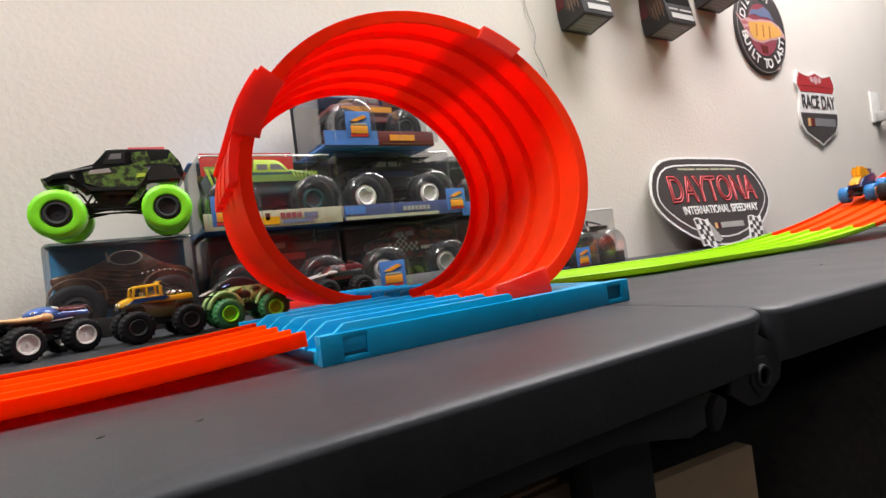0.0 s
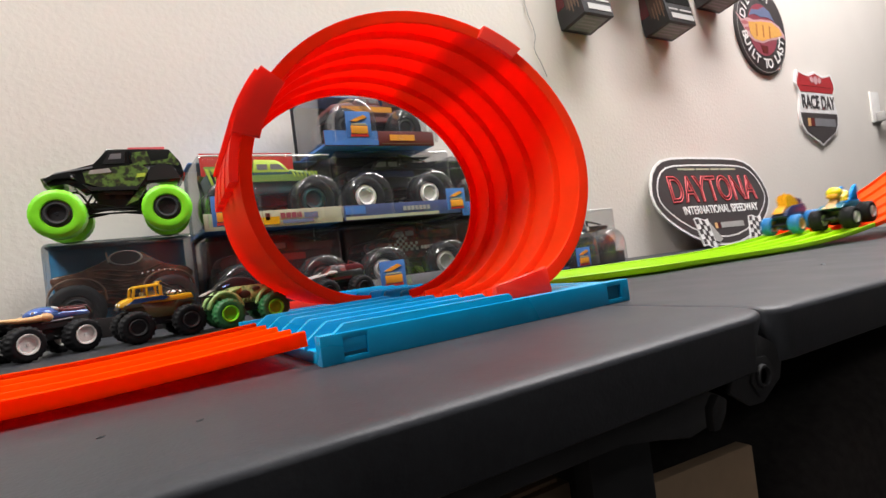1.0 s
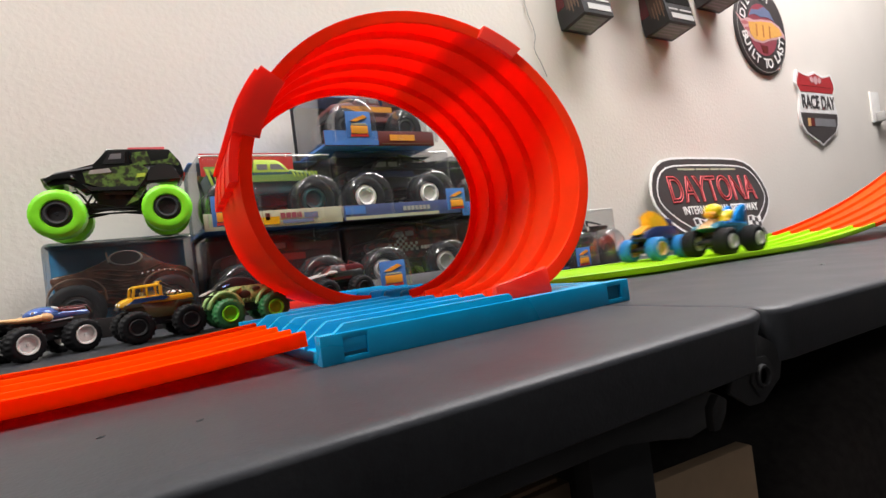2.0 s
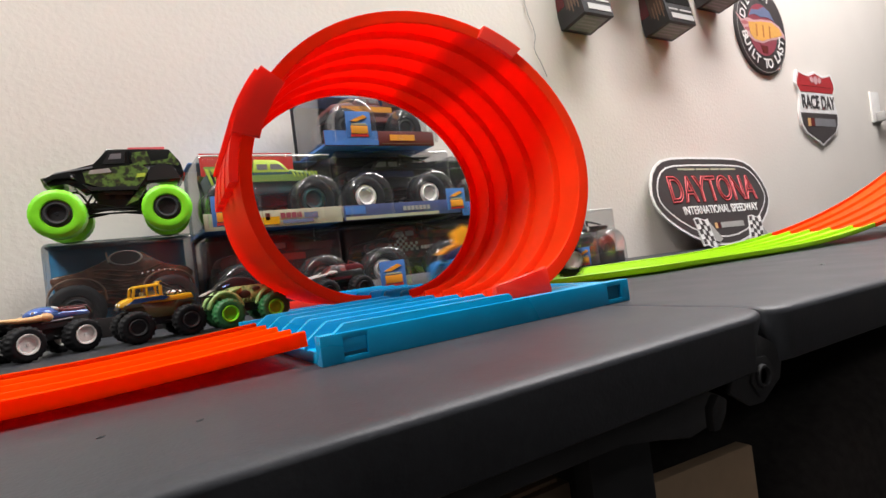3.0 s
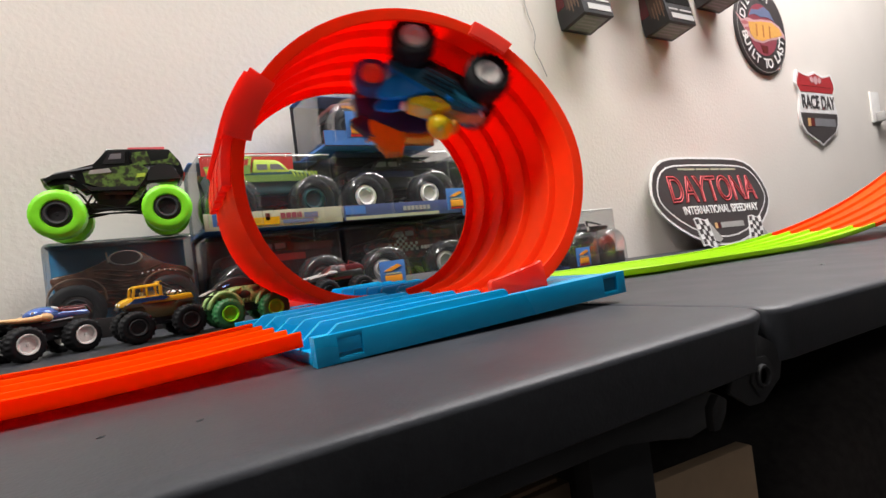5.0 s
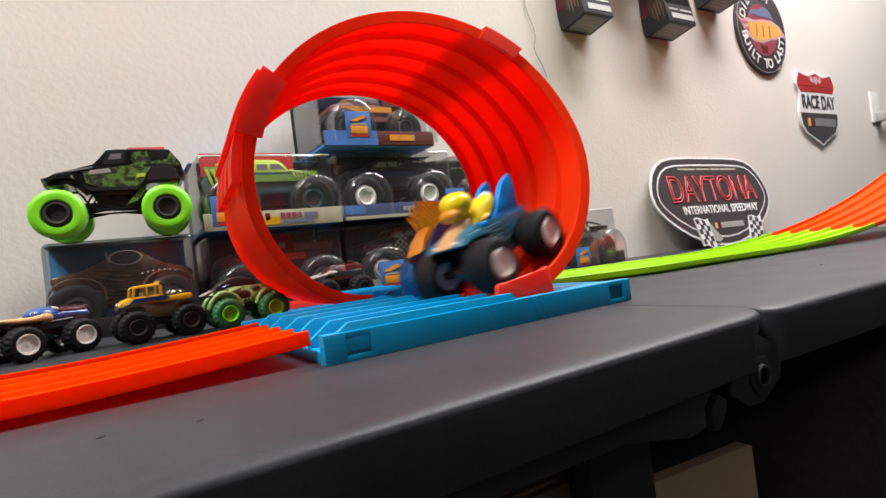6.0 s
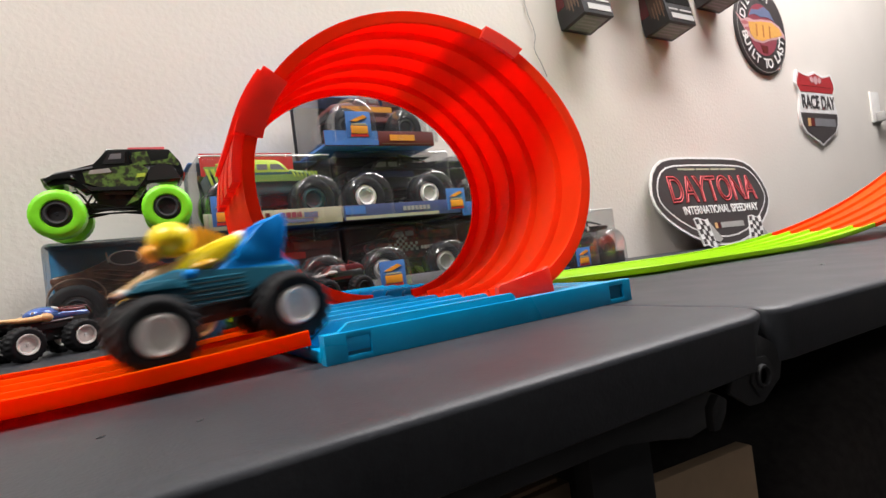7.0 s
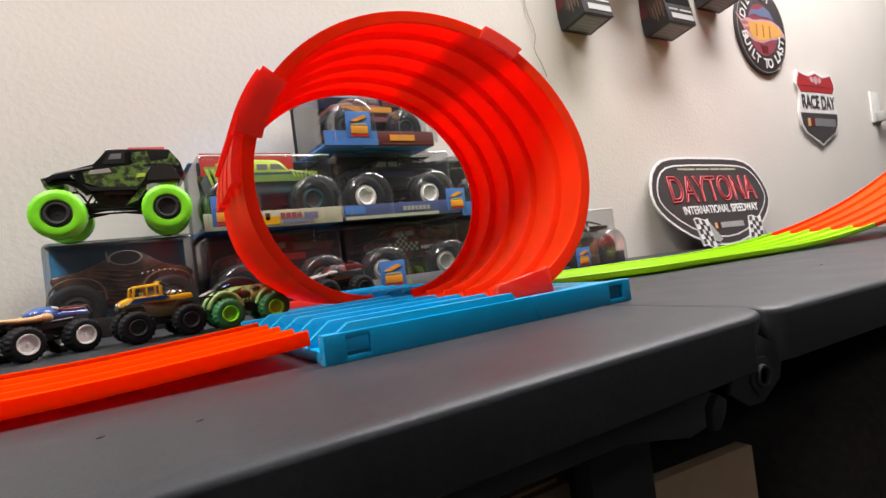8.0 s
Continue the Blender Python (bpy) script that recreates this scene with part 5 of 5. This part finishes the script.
checkered_flag([(0.104, -0.044), (0.158, -0.046), (0.146, -0.108), (0.086, -0.100)])
part("flag_fold", prism([(-0.064, -0.046), (-0.026, -0.094), (-0.040, -0.100), (-0.062, -0.096)], -0.0060, -0.0030), P_HUBGREY, sign)
part("flag_fold", prism([(0.150, -0.070), (0.176, -0.104), (0.150, -0.106)], -0.0060, -0.0030), P_HUBGREY, sign)


def wall_package(x, z, w=0.085, d=0.07, h=0.15, turn=0):
    b = thing("hanging_package", "dark boxed toy car package hanging on the wall", "toy packaging", pose(x, WALL_Y - 0.003, z, -10, 0, turn), "packages on the wall")
    part("carton", box(0, w, -d, -0.002, 0, h, 0.002), P_DARKCARD, b, "black and maroon carton")
    part("side_art", box(-0.0006, 0.0, -d + 0.004, -0.030, 0.030, h - 0.006), P_BROWN, b, "brown printed side")
    part("side_art", box(-0.0006, 0.0, -0.028, -0.006, 0.040, h - 0.006), P_DULLRED, b)
    for k in range(4):
        part("art_streak", box(-0.0010, -0.0004, -d + 0.008 + 0.0075 * k, -d + 0.0105 + 0.0075 * k, 0.016 + 0.008 * (k % 2), 0.070 - 0.006 * k), P_TANBROWN, b)
    part("front_window", box(0.006, w - 0.006, -d - 0.0006, -d, 0.046, h - 0.008), P_GLOSS, b, "glossy dark window")
    part("front_art", box(0.010, w * 0.45, -d - 0.0010, -d - 0.0004, 0.060, h - 0.020), P_PLUM, b)
    part("label_block", box(0.014, w - 0.005, -d - 0.0010, -d, 0.009, 0.022), P_HUBGREY, b, "pale printed label")
    part("label_strip", box(0.010, w * 0.42, -d - 0.0010, -d, 0.030, 0.034), P_HUBGREY, b)
    part("label_strip", box(w * 0.50, w - 0.006, -d - 0.0010, -d, 0.030, 0.034), P_HUBGREY, b)
    part("base_label", box(0.010, w - 0.010, -d + 0.008, -0.012, -0.0006, 0.0002), P_GREYCARD, b)
    for k in range(4):
        part("base_print", box(0.016, w - 0.016 - 0.012 * (k % 2), -d + 0.014 + 0.010 * k, -d + 0.018 + 0.010 * k, -0.0010, -0.0004), P_GREY, b)
    return b


wall_package(0.767, 0.465)
wall_package(1.034, 0.480, w=0.098)
wall_package(0.93, 0.60)
wall_package(1.25, 0.575, w=0.098)

outlet = thing("wall_outlet", "white wall outlet plate with a grey plug and arm", "outlet", pose(2.228, WALL_Y, 0.362))
part("plate", box(-0.034, 0.034, -0.006, -0.0005, -0.052, 0.054, 0.002), M_OUTLET, outlet)
part("plug", box(-0.012, 0.018, -0.034, -0.006, -0.050, -0.018, 0.004), P_HUBGREY, outlet, "grey plug")
part("arm", rod((0.012, -0.026, -0.026), (0.26, -0.030, 0.006), 0.0075, seg=12), P_HUBGREY, outlet, "grey arm running along the wall")

cu = bpy.data.curves.new("wire", "CURVE")
cu.dimensions, cu.bevel_depth = "3D", 0.0008
sp = cu.splines.new("BEZIER")
pts = [(0.675, 0.564), (0.682, 0.498), (0.696, 0.452), (0.690, 0.422), (0.703, 0.396), (0.714, 0.369)]
sp.bezier_points.add(len(pts) - 1)
for b, (x, z) in zip(sp.bezier_points, pts):
    b.co, b.handle_left_type, b.handle_right_type = (x, WALL_Y - 0.003, z), "AUTO", "AUTO"
cu.materials.append(P_HUBGREY)
tagged(new("hanging_wire", cu), "thin pale wire hanging loosely on the wall", "wire")

# ---------- under the table ----------
board = thing("tan_board", "tan cardboard panel standing upright under the table", "board", pose(0.2950, 0.0, -0.74))
part("board_face", prism([(-0.22, 0.0), (0.0, 0.0), (-0.0010, 0.6230), (-0.0040, 0.6250), (-0.1080, 0.6310), (-0.22, 0.6370)], 0.0, 0.010, 0.0010), M_CARD, board)
low_box = thing("cardboard_box", "tan cardboard box standing on the floor under the table", "box", pose(0.05, 0.0, -0.74))
part("box_side", box(-0.30, 0.0755, 0.0, 0.20, 0.0, 0.6530, 0.002), M_CARD, low_box)
part("box_flap", box(-0.29, 0.0700, 0.004, 0.10, 0.6532, 0.6555, 0.0006), M_CARD, low_box)
# guessed bag, oversized to keep the lit wall below the table dark
bag = thing("dark_bag_screen", "black soft bag shape, enlarged to hide the lit wall under the table", "bag", pose(0.75, 0.1, -0.74))
part("bag_body", prism([(-0.4, 0), (1.0, 0), (1.0, 0.60), (0.7, 0.68), (-0.15, 0.66), (-0.40, 0.56)], -0.10, 0.30, 0.05, seg=4), M_CLOTH, bag)
part("strap", box(-0.2, 0.25, -0.108, -0.098, 0.35, 0.38, 0.003), P_GREY, bag, "grey webbing strap")
part("handle", prism([(-0.1, 0.64), (-0.06, 0.70), (0.10, 0.70), (0.14, 0.64), (0.12, 0.64), (0.09, 0.685), (-0.05, 0.685), (-0.08, 0.64)], 0.0, 0.03, 0.003), M_CLOTH, bag)

# unseen fixtures over the lamps; the one at y -2.6 is added fill
for fx, fy, hx in ((1.45, 0.08, 0.85), (-0.8, -0.04, 0.45), (0.4, -2.6, 0.45)):
    fixture = thing("unseen_ceiling_light", "unseen white rectangular ceiling light with a glowing diffuser", "ceiling light", pose(fx, fy, 1.66), "ceiling lights")
    part("frame", box(-hx - 0.03, hx + 0.03, -0.23, 0.23, 0.0, 0.04, 0.004), M_OUTLET, fixture)
    part("diffuser", box(-hx, hx, -0.2, 0.2, -0.006, 0.0), M_GLOW, fixture)

# ---------- moving things ----------
racer_b, wheels_b = truck_base("racing_truck", "racing toy truck with yellow crest, blue tail, white hubs", pose(0, 0, 0), R=0.0160, w=0.0185, base_len=0.0565, rim_k=0.84, group="racing trucks")
dress_racer_yellow(racer_b, 0.0160, 0.0565)
racer_a, wheels_a = truck_base("racing_truck", "racing toy truck with blue tyres and spiky orange-yellow crest", pose(0, 0, 0), tyre=P_TYREBLUE, rim=P_TAN, group="racing trucks")
dress_racer_orange(racer_a, 0.015, 0.052)


def lane_path(v):
    """Dense wheel path of one lane: (length, place, up), from the ramp to past the exit."""
    out = []
    for x in np.linspace(1.70, 0.13, 160):
        out.append((Vector((x, entry_y(x) + v, ramp_z(x) + 0.0046 if x > 0.19 else 0.0095)), Vector((-0.40 * max(0, x - 0.61) + (SLOPE if x > 0.17 else 0), 0, 1)).normalized()))
    for s in np.linspace(0.02, 0.98, 200):
        o, ac, up = loop_frame(s, v, LOOP_R)
        out.append((o + up * 0.0046, up))
    for x in np.linspace(0.105, -0.48, 80):
        z = 0.0124 if x > 0.0 else 0.0018 + exit_z(x)
        k = min(1, max(0, -x / 0.05))
        out.append((Vector((x, exit_y(min(x, 0.0)) + v * (1 - 0.12 * k), z)), Vector((0, 0, 1))))
    d, res = 0.0, []
    for i, (p, u) in enumerate(out):
        if i:
            d += (p - out[i - 1][0]).length
        res.append((d, p, u))
    return res


def on_path(path, d):
    ds = [r[0] for r in path]
    i = min(max(int(np.searchsorted(ds, d)), 1), len(path) - 1)
    k = (d - ds[i - 1]) / (ds[i] - ds[i - 1])
    return path[i - 1][1].lerp(path[i][1], k), path[i - 1][2].lerp(path[i][2], k).normalized()


def truck_pose(path, d, half=0.026):
    """Both axles on the path; nose is local -x."""
    front, u1 = on_path(path, d + half)
    rear, u2 = on_path(path, d - half)
    f = (front - rear).normalized()
    up = (u1 + u2).normalized()
    side = f.cross(up).normalized()
    up = side.cross(f).normalized()
    m = Matrix((-f, side, up)).transposed()
    return Matrix.Translation((front + rear) / 2) @ m.to_4x4()


def smooth_times(keys):
    ts, ds = [k[0] for k in keys], [k[1] for k in keys]
    fine = np.arange(0, 8.0001, 1 / 30)
    raw = np.interp(fine, ts, ds)
    pad = np.concatenate([np.full(3, raw[0]) + (raw[1] - raw[0]) * np.arange(-3, 0), raw, raw[-1] + (raw[-1] - raw[-2]) * np.arange(1, 4)])
    sm = np.convolve(pad, np.array([1, 2, 3, 4, 3, 2, 1]) / 16, "valid")
    return fine, sm


KEYS_B = [(0, 0.585), (0.3, 0.660), (0.5, 0.713), (0.7, 0.763), (0.9, 0.815), (1.2, 0.900), (1.5, 0.995), (1.7, 1.070), (2.2, 1.222), (2.8, 1.393), (3.0, 1.452), (3.2, 1.515), (3.3, 1.548), (3.4, 1.583), (3.5, 1.617), (3.6, 1.657), (3.8, 1.729), (4.0, 1.785), (4.2, 1.834), (4.3, 1.856), (4.5, 1.898), (4.7, 1.936), (5.8, 2.158),
          (6.0, 2.214), (6.2, 2.258), (6.4, 2.2915), (6.5, 2.308), (6.6, 2.3235), (6.8, 2.353), (6.9, 2.3685), (7.0, 2.383), (7.2, 2.416), (7.4, 2.450), (7.6, 2.482), (7.8, 2.535), (8.0, 2.60)]
KEYS_A = [(0, 0.562), (0.3, 0.640), (0.5, 0.692), (0.7, 0.752), (0.9, 0.815), (1.2, 0.915), (1.5, 1.023), (1.7, 1.105), (2.2, 1.252), (2.8, 1.410), (3.0, 1.469), (3.1, 1.503), (3.2, 1.540), (3.3, 1.571), (3.4, 1.600), (3.6, 1.662), (3.8, 1.730), (4.0, 1.777), (4.3, 1.838), (4.5, 1.876), (4.7, 1.914), (5.8, 2.158),
          (6.0, 2.184), (6.2, 2.232), (6.4, 2.270), (6.6, 2.305), (6.8, 2.337), (7.0, 2.367), (7.2, 2.398), (7.4, 2.429), (7.6, 2.461), (7.8, 2.505), (8.0, 2.58)]


LOOP_ROWS = [(0, 0, 0), (3.4, 0, 0), (3.6, -0.0012, 0.25), (3.8, -0.0026, 1.0), (4.0, -0.0038, 2.1), (4.2, -0.0044, 2.8), (4.5, -0.0042, 2.9), (4.7, -0.0036, 2.5), (5.3, -0.0005, 0.7), (5.8, 0.0012, 0.0), (6.5, 0.0018, 0.0), (8.0, 0.0014, 0.0)]


def rocked(t):
    ts = [r[0] for r in LOOP_ROWS]
    x, a = np.interp(t, ts, [r[1] for r in LOOP_ROWS]), np.interp(t, ts, [r[2] for r in LOOP_ROWS])
    return pose(float(x), 0, 0, 0, -float(a), 0)


def drift(t):
    """Degrees by which the trucks slew on the way down and out of the loop."""
    return pose(0, 0, 0, 0, 0, float(np.interp(t, [4.6, 5.3, 5.8, 6.0, 6.2, 6.4, 6.6, 6.8, 7.0], [0, 5, 8, 8, 12, 14, 12, 7, 0])))


def run(truck, wheels, lane, keys):
    path = lane_path(lane)
    ts, ds = smooth_times(keys)
    walk(truck, [(float(t), rocked(t) @ truck_pose(path, float(d)) @ drift(t) if t > 3.4 else truck_pose(path, float(d))) for t, d in zip(ts, ds)])
    for wh in wheels:
        m0 = wh.matrix_basis.copy()
        side = 1 if m0.to_3x3()[1][1] > 0 else -1
        walk(wh, [(float(t), m0 @ Matrix.Rotation(-side * float(d) / 0.015, 4, "Y")) for t, d in zip(ts, ds)])


def motions():
    # the loop set rocks while the trucks climb it
    walk(loop_set, [(t, pose(x, 0, 0, 0, -a, 0)) for t, x, a in LOOP_ROWS])
    for piece in flexing:
        m0 = piece.matrix_basis.copy()
        walk(piece, [(t, pose(0, 0, -0.00145 * a) @ m0) for t, x, a in LOOP_ROWS])
    walk(exit_track, [(t, pose(x * 0.9, 0, 0)) for t, x, a in LOOP_ROWS])
    run(racer_b, wheels_b, W_BAND * 0.26, KEYS_B)
    run(racer_a, wheels_a, W_BAND * 0.74, KEYS_A)


motions()
